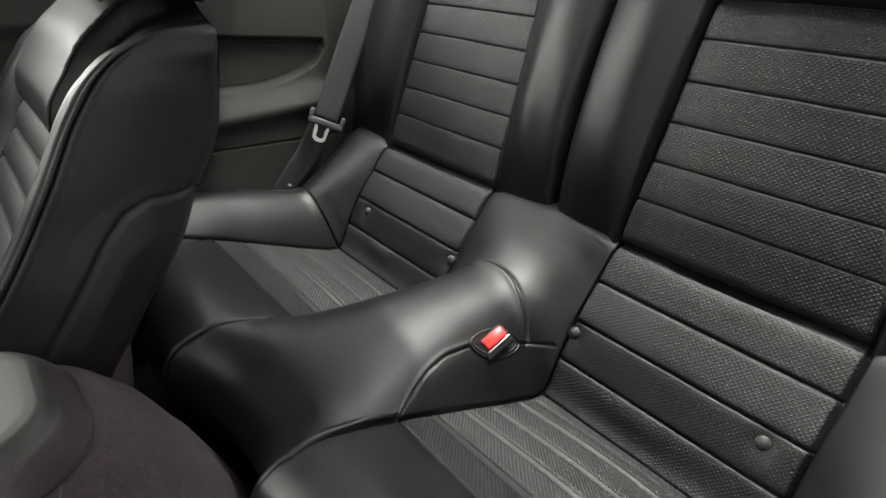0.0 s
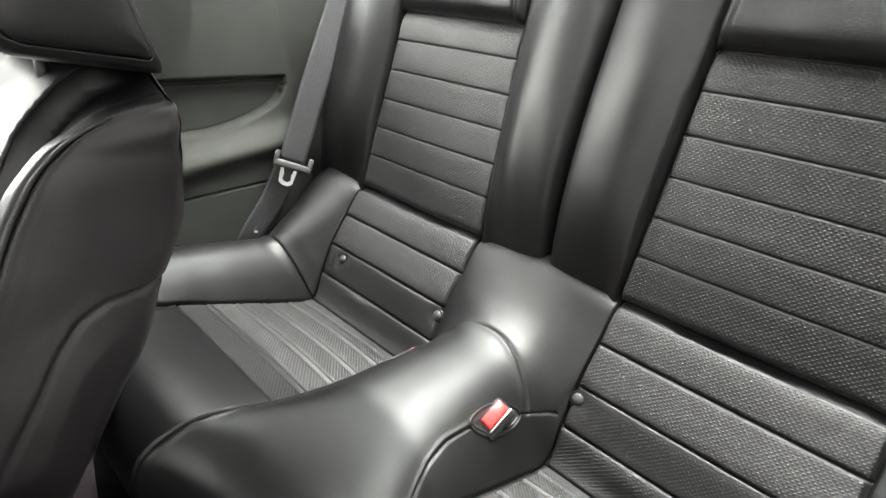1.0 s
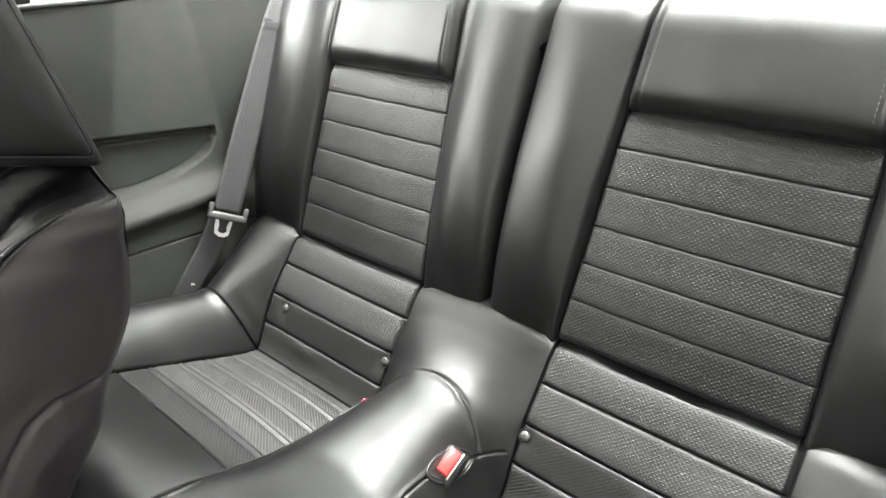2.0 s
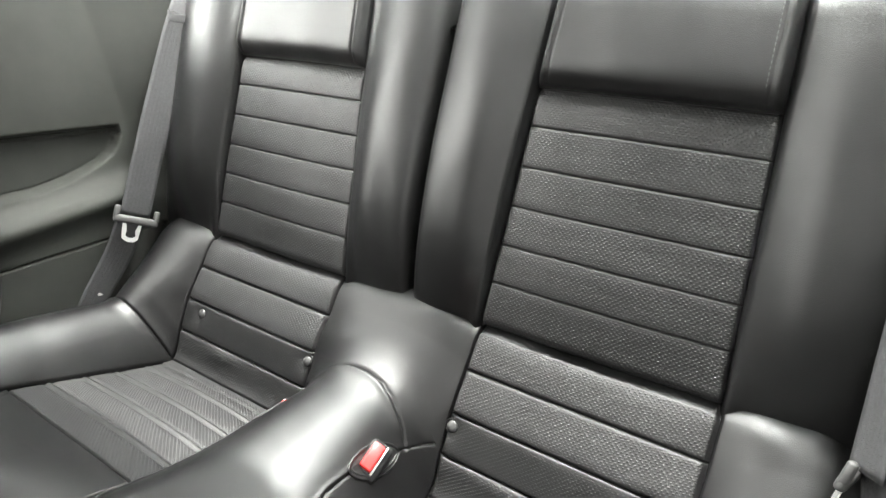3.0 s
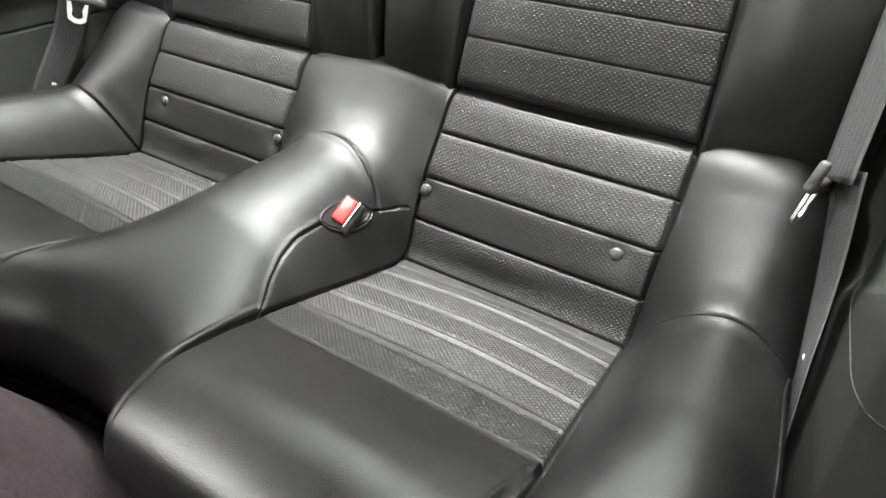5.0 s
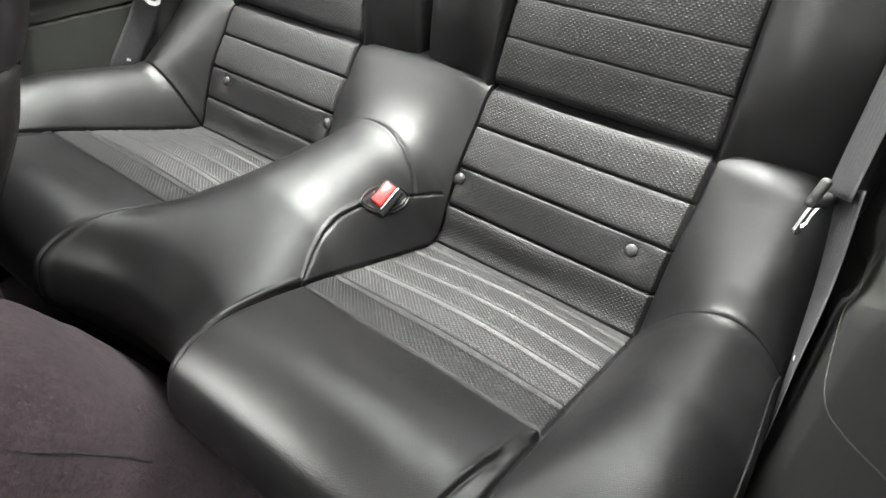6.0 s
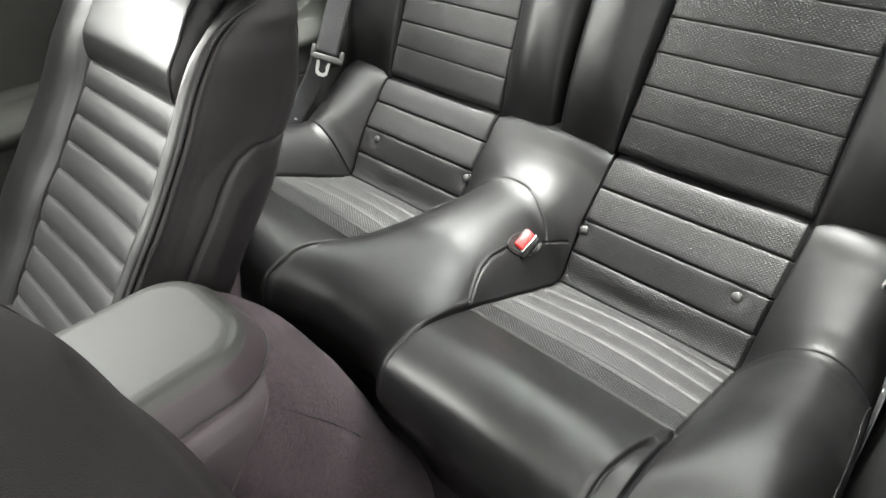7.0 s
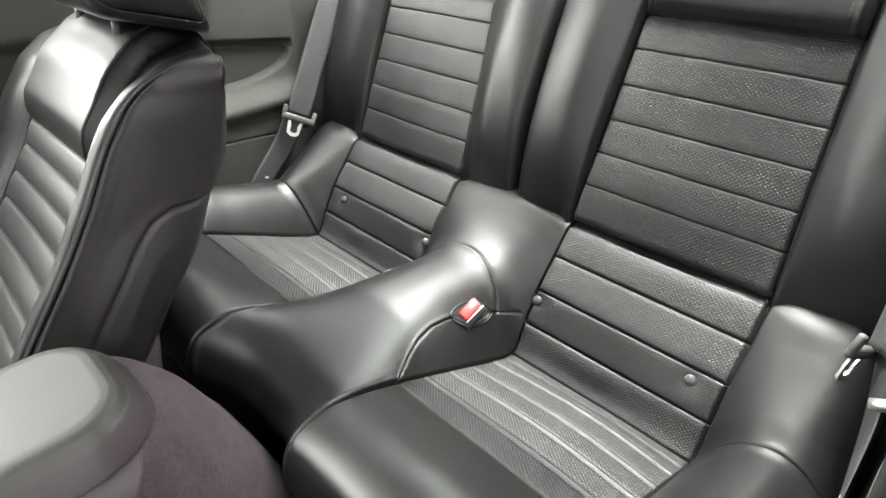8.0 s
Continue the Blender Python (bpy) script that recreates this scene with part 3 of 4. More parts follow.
# ---- rear seat backs ----
LEAN_A = Vector((0, 0.3712, 0.9286))
LEAN_N = Vector((0, -0.9286, 0.3712))
BACK0 = Vector((0, 0.086, 0.500))
BI, BO = 0.130, 0.402
PANEL0, TOP_S = 0.308, 0.398
BACK_SEAMS = [0.261, 0.2113, 0.1615, 0.1118, 0.0620]


def seat_back(side):
    thing = empty("rear_backrest_seat", "black leather folding rear backrest with ribbed embossed centre", "seat back", "rear seat backs")
    # across: the wrapped edge at the split, the face, the wrapped outer edge
    face = fine(0.010, 0.552, 0.006, [BI, BO, BI + 0.016, BO - 0.016], 0.0018)
    xs = np.concatenate([[0.0035, 0.0035, 0.004, 0.006], face, [0.558, 0.562, 0.563, 0.563]])
    wrap = np.concatenate([[0.10, 0.05, 0.022, 0.008], np.zeros(len(face)), [0.010, 0.03, 0.06, 0.10]])
    ss = fine(-0.045, 0.60, 0.007, BACK_SEAMS + [PANEL0], 0.0011)
    S, X = np.meshgrid(ss, xs, indexing="ij")
    W = np.meshgrid(ss, wrap, indexing="ij")[1]
    inner = np.interp(X, [0, 0.008, 0.016, 0.030, 0.055, 0.085, 0.112, BI], [0.010, 0.016, 0.024, 0.030, 0.034, 0.032, 0.020, 0.004])
    outer = np.interp(X, [BO, 0.420, 0.45, 0.49, 0.525, 0.545, 0.56], [0.004, 0.020, 0.036, 0.040, 0.032, 0.018, 0.006])
    h = np.where(X < BI, inner, np.where(X > BO, outer, 0.0)) * (1 - (1 - np.clip((S + 0.015) / 0.16, 0.0, 1)) ** 2.2)
    # soften the piecewise profile
    for _ in range(6):
        h[:, 6:-6] = np.where((np.abs(X[:, 6:-6] - BI) < 0.004) | (np.abs(X[:, 6:-6] - BO) < 0.004), h[:, 6:-6], (h[:, 5:-7] + 2 * h[:, 6:-6] + h[:, 7:-5]) / 4)
    pad = (X > BI) & (X < BO)
    mid = np.clip((X - BI) / (BO - BI), 0, 1)
    near = np.full(S.shape, 9.0)
    for m in BACK_SEAMS + [PANEL0]:
        near = np.minimum(near, np.abs(S - m))
    h = h + np.where(pad & (S < PANEL0), 0.0014 * (1 - np.exp(-near / 0.0028)) - 0.0014 * bell(near, 0.0009) + 0.005 * np.sin(np.pi * mid), 0)
    h = h - np.where(pad, 0.030 * np.clip((0.008 - S) / 0.012, 0, 1) ** 1.5, 0)
    up = np.clip((S - PANEL0) / 0.030, 0, 1)
    h = h + np.where(pad & (S >= PANEL0), 0.024 * np.sqrt(np.clip(1 - (1 - up) ** 2, 0, 1)) * np.clip(np.minimum(X - BI, BO - X) / 0.010, 0.35, 1) ** 0.5 + 0.004 * np.sin(np.pi * mid), 0)
    # the top of the ribbed part rolls in under the head panel
    h = h - np.where(pad & (S < PANEL0), 0.007 * np.clip((S - 0.286) / 0.022, 0, 1) ** 2, 0)
    edge = np.minimum(np.abs(X - BI), np.abs(X - BO))
    h = h - 0.006 * bell(edge, 0.0026)
    st = np.minimum(np.abs(X - BI - 0.016), np.abs(X - BO + 0.016))
    h = h - np.where(pad & (S > PANEL0 + 0.006), 0.0022 * bell(st, 0.0022), 0)
    h = h - np.where(pad, 0.10, 0.24) * (np.clip(S, -0.03, TOP_S) - 0.20) ** 2 * np.clip(edge / 0.02, 0.4, 1)
    # creases in the inner bolster near its foot, and slow unevenness
    h = h - 0.005 * bell(X - 0.050 - 0.18 * (S - 0.12), 0.020) * bell(S - 0.10, 0.07) * (1.0 if side < 0 else 0.25)
    h = h + 0.0012 * np.sin(23 * S + 31 * X) * np.sin(41 * X - 7 * S)
    h = h - W - 0.05 * np.clip((0.0 - S) / 0.045, 0, 1) ** 2
    # the top rolls over backwards
    r = 0.042
    th = np.clip((S - TOP_S) / r, 0, 2.6)
    lin = np.minimum(S, TOP_S)
    beyond = np.maximum(S - TOP_S - 2.6 * r, 0)
    along = lin + (r + h) * np.sin(th) + beyond * math.cos(2.6) * (th >= 2.6)
    out = np.where(th > 0, -r + (r + h) * np.cos(th) - beyond * math.sin(2.6), h)
    P = np.zeros((*S.shape, 3))
    # the ribbed centre is a little wider at its foot
    low = np.clip(S, 0.0, 0.45)
    d_in, d_out = 0.0524 * low - 0.0132, 0.0087 - 0.0444 * low
    warp = np.where(X < BI, d_in * X / BI, np.where(X > BO, d_out * (0.563 - X) / (0.563 - BO), d_in + (d_out - d_in) * mid))
    P[..., 0] = side * (X + warp)
    for a in (1, 2):
        P[..., a] = BACK0[a] + along * LEAN_A[a] + out * LEAN_N[a]
    UV = np.stack([X, S], 2)
    s, x = (S[1:, 1:] + S[:-1, :-1]) / 2, (X[1:, 1:] + X[:-1, :-1]) / 2
    pads = (x > BI) & (x < BO)
    flip = side < 0
    j = np.nonzero((xs > BI) & (xs < BO))[0]
    dot_field(P[:, j], xs[j], S[:, j], np.minimum(near, edge)[:, j], (S < PANEL0 - 0.002)[:, j] & (S > 0.0)[:, j], thing, side)
    cuts = [-1.0] + sorted(BACK_SEAMS) + [PANEL0]
    for lo, hi in zip(cuts[:-1], cuts[1:]):
        sheet("rib_panel", P, pads & (s > lo) & (s < hi), LEATHER_DOTS, thing, "", UV, flip)
    inset = (x > BI + 0.016) & (x < BO - 0.016)
    sheet("head_panel", P, pads & inset & (s > PANEL0), LEATHER, thing, "plain smooth head panel with stitched sides", None, flip)
    sheet("head_edge", P, pads & ~inset & (s > PANEL0) & (x < 0.25), LEATHER, thing, "", None, flip)
    sheet("head_edge", P, pads & ~inset & (s > PANEL0) & (x > 0.25), LEATHER, thing, "", None, flip)
    sheet("inner_bolster", P, x < BI, LEATHER, thing, "", None, flip)
    sheet("outer_bolster", P, x > BO, LEATHER, thing, "", None, flip)
    for xx in (BI + 0.0195, BO - 0.0195):
        j = int(np.argmin(np.abs(xs - xx)))
        rows = (ss > PANEL0 + 0.012) & (ss < 0.50)
        N = normals(P)[:, j] * (1 if flip else -1)
        N = N * np.sign(-N[:, 1:2] + N[:, 2:3])
        stitches("stitching", P[rows, j] + N[rows] * 0.0004, N[rows], thing, 0.0056)
    return thing


seat_back(-1)
seat_back(1)


# ---- rear seat belts ----


def ribbon(name, mids, across, width, material, parent, label="", thick=0.0014, n=60):
    """A strap along the smooth line mids, whose width lies along the directions across."""
    k = np.linspace(0, len(mids) - 1, n)
    c = hermite(mids, k)
    a = np.stack([np.interp(k, np.arange(len(across)), np.asarray(across, float)[:, q]) for q in range(3)], 1)
    a /= np.linalg.norm(a, axis=1, keepdims=True)
    d = np.gradient(c, axis=0)
    d /= np.linalg.norm(d, axis=1, keepdims=True)
    a -= d * (a * d).sum(1, keepdims=True)
    a /= np.linalg.norm(a, axis=1, keepdims=True)
    o = np.cross(d, a) * thick / 2
    L = np.concatenate([[0], np.cumsum(np.linalg.norm(np.diff(c, axis=0), axis=1))])
    u = np.linspace(-0.5, 0.5, 9)
    rows, uv = [], []
    for i in range(n):
        front = [c[i] + a[i] * width * q + o[i] * (1 - (2 * q) ** 6 * 0.6) for q in u]
        back = [c[i] + a[i] * width * q - o[i] * (1 - (2 * q) ** 6 * 0.6) for q in u[::-1]]
        rows += front + back
        uv += [(q * width, L[i]) for q in u] + [(q * width, L[i]) for q in u[::-1]]
    m = 18
    faces = [(i * m + j, i * m + (j + 1) % m, (i + 1) * m + (j + 1) % m, (i + 1) * m + j) for i in range(n - 1) for j in range(m)]
    faces += [tuple(range(m))[::-1], tuple((n - 1) * m + j for j in range(m))]
    return part(name, rows, faces, material, parent, label, uv)


def rear_belt(side):
    thing = empty("rear_seat_belt", "dark grey webbing seat belt with steel tongue beside rear bench", "seat belt", "rear seat belts")
    X = side
    ribbon("upper_strap", [(X * 0.530, 0.245, 0.905), (X * 0.527, 0.205, 0.855), (X * 0.527, 0.132, 0.737), (X * 0.529, 0.072, 0.630), (X * 0.531, 0.022, 0.536)],
           [(-X * 0.55, 0.80, -0.25), (-X * 0.55, 0.80, -0.28), (-X * 0.50, 0.80, -0.36), (-X * 0.45, 0.80, -0.40), (-X * 0.42, 0.80, -0.42)], 0.047, WEB, thing)
    ribbon("lower_strap", [(X * 0.538, 0.028, 0.545), (X * 0.552, -0.012, 0.475), (X * 0.560, -0.070, 0.410), (X * 0.566, -0.115, 0.350), (X * 0.568, -0.14, 0.28)],
           [(-X * 0.42, 0.80, -0.42), (-X * 0.26, 0.80, -0.46), (-X * 0.06, 0.80, -0.54), (0, 0.86, -0.46), (0, 0.90, -0.38)], 0.046, WEB, thing)
    # plastic plate with a slot, hung across the strap; that of the near belt is twisted on it
    w = Vector((0.40, 0.80, -0.44) if side < 0 else (0.26, 0.85, -0.40)).normalized()
    d = Vector((0.06, -0.48, -0.87) if side < 0 else (-0.22, -0.46, -0.86)).normalized()
    o = Vector((0.87, -0.42, 0.17) if side < 0 else (-0.95, 0.25, 0.15)).normalized()
    c = Vector((X * 0.528, 0.024, 0.538))
    bm = bmesh.new()
    m = frame_of(w, d, c + o * 0.004)
    for q in (-1, 1):
        rounded_box(bm, (0.009, 0.022, 0.009), m @ pose(q * 0.031, -0.001, 0), 0.003)
    rounded_box(bm, (0.070, 0.014, 0.010), m @ pose(0, 0.010, 0), 0.004)
    bm_part("plate", bm, GREY_PLASTIC, thing, "grey plastic belt plate")
    # steel tongue: a narrow loop with an opening
    pts = []
    for a, b in ((-0.015, 0.012), (-0.014, 0.030), (-0.012, 0.043), (-0.004, 0.048), (0.006, 0.048), (0.013, 0.043), (0.014, 0.030), (0.015, 0.012)):
        pts.append(m @ Vector((a - 0.004, b, 0.001)))
    verts, faces = [], []
    z = (m.to_3x3() @ Vector((0, 0, 1))) * 0.0014
    cen = m @ Vector((-0.003, 0.026, 0.001))
    for p in pts:
        inn = p + (cen - p).normalized() * 0.0075
        verts += [p - z, p + z, inn + z, inn - z]
    for i in range(len(pts) - 1):
        for j in range(4):
            faces.append((i * 4 + j, i * 4 + (j + 1) % 4, i * 4 + 4 + (j + 1) % 4, i * 4 + 4 + j))
    part("tongue", verts, faces, CHROME, thing, "bright steel tongue with an opening", smooth=False)
    # keeper loop high on the strap, and the anchor with its white tag
    mm = frame_of(Vector((0, 0.93, -0.30)), Vector((0, 0.3, 0.93)), (X * 0.524, 0.192, 0.838))
    ring = [mm @ Vector((0.027 * math.cos(t), 0.003 * math.sin(2 * t), 0.007 * math.sin(t))) for t in np.linspace(0, 2 * math.pi, 28, endpoint=False)]
    ribbon("keeper_loop", [tuple(p) for p in ring] + [tuple(ring[0])], [tuple(mm.to_3x3() @ Vector((0, 1, 0)))] * 29, 0.013, WEB, thing, "cloth keeper loop", n=80)
    bm = bmesh.new()
    rounded_box(bm, (0.004, 0.012, 0.006), pose(X * 0.560, -0.060, 0.412, -25, 0, 0), 0.0015)
    bm_part("anchor_tag", bm, WHITE_TAG, thing, "small white tag at the anchor")


rear_belt(-1)
rear_belt(1)

# ---- centre console ----


def console():
    thing = empty("centre_console", "grey centre console with padded armrest lid between the front seats", "console", place=(0, -0.9, FLOOR))
    # body: upright slices, rounded at the rear, spreading towards the floor
    zs = np.array([0.12, 0.15, 0.20, 0.26, 0.33, 0.39, 0.42, 0.44, 0.455, 0.47, 0.482, 0.492, 0.50, 0.506, 0.511, 0.514, 0.515])
    zs = np.interp(np.linspace(0, len(zs) - 1, 90), np.arange(len(zs)), zs)
    half = np.interp(zs, [0.12, 0.20, 0.33, 0.44, 0.47, 0.492, 0.506, 0.511, 0.515], [0.200, 0.175, 0.150, 0.126, 0.122, 0.119, 0.112, 0.106, 0.094])
    rear = np.interp(zs, [0.12, 0.175, 0.333, 0.458, 0.50, 0.511, 0.515], [-0.345, -0.372, -0.415, -0.466, -0.498, -0.515, -0.535])
    for _ in range(14):
        half[1:-1], rear[1:-1] = (half[:-2] + 2 * half[1:-1] + half[2:]) / 4, (rear[:-2] + 2 * rear[1:-1] + rear[2:]) / 4
    cover, body = [], []
    for z, w, r in zip(zs, half, rear):
        a = np.linspace(0, math.pi / 2, 60)
        e = 2 / 2.6
        px = np.concatenate([w * np.sin(a) ** e, [w, w]])
        py = np.concatenate([r - w * 0.95 + w * 0.95 * np.cos(a) ** e, [r - w * 0.95 - 0.3, -1.5]])
        L = np.concatenate([[0], np.cumsum(np.hypot(np.diff(px), np.diff(py)))])
        edge = float(np.interp(0.548 + 1.05 * (0.515 - z) + 4.0 * max(0.43 - z, 0), -py, L))
        for out, t in ((cover, np.linspace(-1, 1, 121) * edge), (body, np.linspace(edge, L[-1], 40))):
            out.append(np.stack([np.sign(t) * np.interp(np.abs(t), L, px), np.interp(np.abs(t), L, py), np.full(len(t), z)], 1))
    P = np.array(cover)
    sheet("tunnel_cover", P, np.ones((P.shape[0] - 1, P.shape[1] - 1), bool), CARPET_TUNNEL, thing, "dark carpeted cover behind the console")
    line = []
    for q in np.linspace(-0.3, 1.05, 28):
        want = np.array([0.109 + 0.030 * q, -0.557 + 0.086 * q, 0.479 - 0.108 * q])
        d = ((P - want) ** 2).sum(2)
        i, j = np.unravel_index(np.argmin(d), d.shape)
        line.append(P[i, j])
    line = np.array(line)
    for _ in range(25):
        line[1:-1] = (line[:-2] + 2 * line[1:-1] + line[2:]) / 4
    tube(line, 0.0009, "cover_seam", BLACK, thing, "thin dark seam in the cover")
    for side in (-1, 1):
        edge_line = np.array(body)[8:-1, 0] * [side, 1, 1]
        tube(edge_line[::3], 0.0011, "cover_edge", CONSOLE, thing)
    for side in (-1, 1):
        P = np.array(body) * [side, 1, 1]
        sheet("console_side", P, np.ones((P.shape[0] - 1, P.shape[1] - 1), bool), CONSOLE, thing, "", None, side < 0)
    # armrest lid: flat pad, a soft crease and a sloping rim
    w, r, rd = 0.100, -0.517, 0.076
    us, vv = np.linspace(-1, 1, 161), np.concatenate([np.linspace(0, 0.8, 20), np.linspace(0.81, 1, 110)])
    U, V = np.meshgrid(np.sign(us) * (1 - (1 - np.abs(us)) ** 1.6), vv)
    X = U * w
    over = np.clip((np.abs(X) - (w - rd)) / rd, 0, 1)
    end = r - rd * (1 - np.sqrt(np.clip(1 - over**2, 0, 1)))
    Y = -1.45 + (end + 1.45) * V
    d = np.minimum(w - np.abs(X), np.where(np.abs(X) > w - rd, rd - np.hypot(np.abs(X) - (w - rd), np.maximum(Y - (r - rd), 0)), r - Y))
    Z = np.interp(d, [0, 0.003, 0.007, 0.012, 0.015, 0.017, 0.019, 0.023, 0.029, 0.037, 0.1], [0.511, 0.520, 0.528, 0.5365, 0.5410, 0.5425, 0.5450, 0.5500, 0.5530, 0.5543, 0.5548])
    for _ in range(3):
        Z[1:-1, 1:-1] = (Z[1:-1, :-2] + 2 * Z[1:-1, 1:-1] + Z[1:-1, 2:]) / 4
    rim_line = [(w * sx, yy, 0.5135) for sx, yy in ((-1, q) for q in np.linspace(-1.4, r - rd, 20))]
    rim_line += [((w - rd) * np.sign(q) + rd * math.sin(q) if abs(q) > 1e-6 else 0, r - rd + rd * math.cos(q), 0.5135) for q in np.linspace(-math.pi / 2, -0.02, 14)]
    rim_line += [(-p[0], p[1], p[2]) for p in rim_line[::-1]]
    # Black bead laid round the lid stands in for the gap's shade.
    tube(rim_line, 0.0010, "lid_shade", BLACK, thing, "black bead standing in for the shade under the lid")
    dm = (d[1:, 1:] + d[:-1, :-1]) / 2
    P = np.stack([X, Y, Z], 2)
    # Pad and rim take different tints, standing in for shading at the crease.
    lid = sheet("armrest_lid", P, dm < 0.0168, CONSOLE, thing, "sloping rim of the armrest lid")
    sheet("armrest_pad", P, dm >= 0.0168, CONSOLE_LID, lid, "smooth padded armrest top, tinted apart from the rim")
    return thing


CARPET_TUNNEL = carpet("tunnel carpet", (0.024, 0.016, 0.0195), (0.073, 0.050, 0.060), 170)
console()

# ---- front seats ----
FRONT = [(-.715, .375), (-.645, .467), (-.595, .535), (-.544, .596), (-.495, .661), (-.444, .735), (-.417, .762), (-.386, .778), (-.345, .787), (-.298, .787)]
REAR = [(-.575, .310), (-.510, .400), (-.457, .478), (-.402, .545), (-.35, .626), (-.310, .695), (-.301, .735), (-.295, .760), (-.292, .776), (-.294, .786)]
RING = [(.128, .0), (.120, .06), (.116, .2), (.114, .5), (.116, .78), (.118, .90), (.1215, .965), (.127, 1.0), (.133, 1.01), (.1385, .985), (.144, .93), (.149, .905),
        (.200, .89), (.280, .885), (.360, .89), (.399, .905), (.405, .93), (.420, .99), (.446, 1.03), (.478, 1.03), (.508, .97), (.526, .82), (.532, .5), (.528, .2), (.510, .03), (.480, -.04), (.40, -.07), (.28, -.08), (.17, -.06)]
SIDE_SEAM = [(-.545, .492), (-.505, .538), (-.478, .570), (-.450, .604), (-.427, .625), (-.402, .634), (-.355, .631), (-.33, .63)]


def seg_dist(Y, Z, line):
    d = np.full(Y.shape, 9.0)
    for (a, b), (c, e) in zip(line[:-1], line[1:]):
        vy, vz = c - a, e - b
        t = np.clip(((Y - a) * vy + (Z - b) * vz) / (vy * vy + vz * vz), 0, 1)
        d = np.minimum(d, np.hypot(Y - a - t * vy, Z - b - t * vz))
    return d


REST_CORNER = 30


def pad_edge(v):
    """Where round the section the ribbed centre begins: the shoulder panel narrows towards the headrest."""
    t = np.clip((v - 5.2) / 3.0, 0, 1)
    return 11.0 + 0.68 * t * t * (3 - 2 * t)


def rest_outline():
    """Upright section of the headrest: rounded top, firm corner low at the rear."""
    pts = []
    corners = [((-.062, .095), .045), ((.034, .100), .045), ((.070, -.094), .012), ((-.060, -.054), .026)]
    n = len(corners)
    for i in range(n):
        (c, r), (p, _), (q, _) = corners[i], corners[i - 1], corners[(i + 1) % n]
        c, p, q = Vector(c), Vector(p), Vector(q)
        a, b = c + (p - c).normalized() * r, c + (q - c).normalized() * r
        pts += [tuple(a * (1 - t) ** 2 + c * 2 * t * (1 - t) + b * t * t) for t in np.linspace(0, 1, 12)]
    return np.array(pts + [pts[0]])


def front_seat(side, m, label):
    """A front seat: leather back with ribbed centre, vinyl sides, headrest and cushion. side: -1 as it stands, 1 mirrored."""
    thing = empty("front_seat", label, "car seat", "front seats", (side * 0.30, -0.85, FLOOR))
    seam_z = [0.694 - 0.0317 * i for i in range(10)]
    vs = np.linspace(0, 9, 280)
    f, r = hermite(FRONT, vs), hermite(REAR, vs)
    pad_z = f[:, 1] * 0.9 + r[:, 1] * 0.1
    seam_v = [float(np.interp(z, pad_z[:200], vs[:200])) for z in seam_z]
    extra = np.concatenate([v + np.array([-0.04, -0.02, -0.01, 0, 0.01, 0.02, 0.04]) for v in seam_v])
    vs = np.unique(np.round(np.concatenate([np.linspace(0, 9, 210), extra]), 4))
    f, r = hermite(FRONT, vs), hermite(REAR, vs)
    ring = np.array(RING + [RING[0]])
    cols = np.unique(np.round(np.concatenate([np.linspace(0, len(ring) - 1, 360), np.repeat([5.4, 5.0, 5.8, 11.0, 15.0], 7) + np.tile([-0.2, -0.1, -0.05, 0, 0.05, 0.1, 0.2], 5)]), 4))
    rc = hermite(ring, cols)
    V, C = np.meshgrid(vs, cols, indexing="ij")
    x, q = np.meshgrid(vs, rc[:, 0], indexing="ij")[1], np.meshgrid(vs, rc[:, 1], indexing="ij")[1]
    Y = r[:, 0][:, None] * (1 - q) + f[:, 0][:, None] * q
    Z = r[:, 1][:, None] * (1 - q) + f[:, 1][:, None] * q
    # the shoulders narrow a little towards the top, the middle stands higher under the headrest
    x = 0.30 + (x - 0.30) * (1.072 - 0.012 * V - 0.03 * np.clip((V - 7.2) / 1.8, 0, 1) ** 2)
    hump = np.clip((x - 0.115) / 0.15, 0, 1) * np.clip((0.475 - x) / 0.15, 0, 1)
    hump = hump * hump * (3 - 2 * hump)
    g = np.clip((V - 4.6) / 3.6, 0, 1)
    Y = Y + 0.012 * hump * g
    Z = Z + 0.030 * hump * g
    P = np.stack([x, Y, Z], 2)
    pad = (C > pad_edge(V)) & (C < 15.0)
    S = np.concatenate([np.zeros((1, V.shape[1])), np.cumsum(np.linalg.norm(np.diff(P, axis=0), axis=2), axis=0)])
    lift = np.zeros(V.shape)
    near = np.full(V.shape, 9.0)
    for sv in seam_v:
        near = np.minimum(near, np.abs(S - np.array([np.interp(sv, vs, S[:, j]) for j in range(S.shape[1])])[None, :]))
    below = V < seam_v[0]
    edge = np.minimum(np.abs(C - pad_edge(V)), np.abs(C - 15.0))
    rise = np.clip(edge / 0.45, 0, 1)
    lift += np.where(pad & below, (0.0055 * (1 - np.exp(-near / 0.009)) - 0.003 * bell(near, 0.0022)) * rise, 0)
    calm = np.clip((8.9 - V) / 1.0, 0, 1)
    calm = calm * calm * (3 - 2 * calm)
    lift += np.where(pad & ~below, 0.020 * np.clip(edge / 0.26, 0, 1) ** 0.7 * np.clip((V - seam_v[0]) / 0.35, 0, 1) ** 0.5, 0) * calm
    lift -= 0.005 * bell(edge, 0.14) * calm
    lift += 0.0010 * bell(np.abs(C - 5.4) - 0.40, 0.20) - 0.0018 * bell(C - 5.4, 0.10)
    inner_side = C < 5.4
    lift -= np.where(inner_side, 0.004 * bell(seg_dist(Y, Z, SIDE_SEAM), 0.0022), 0)
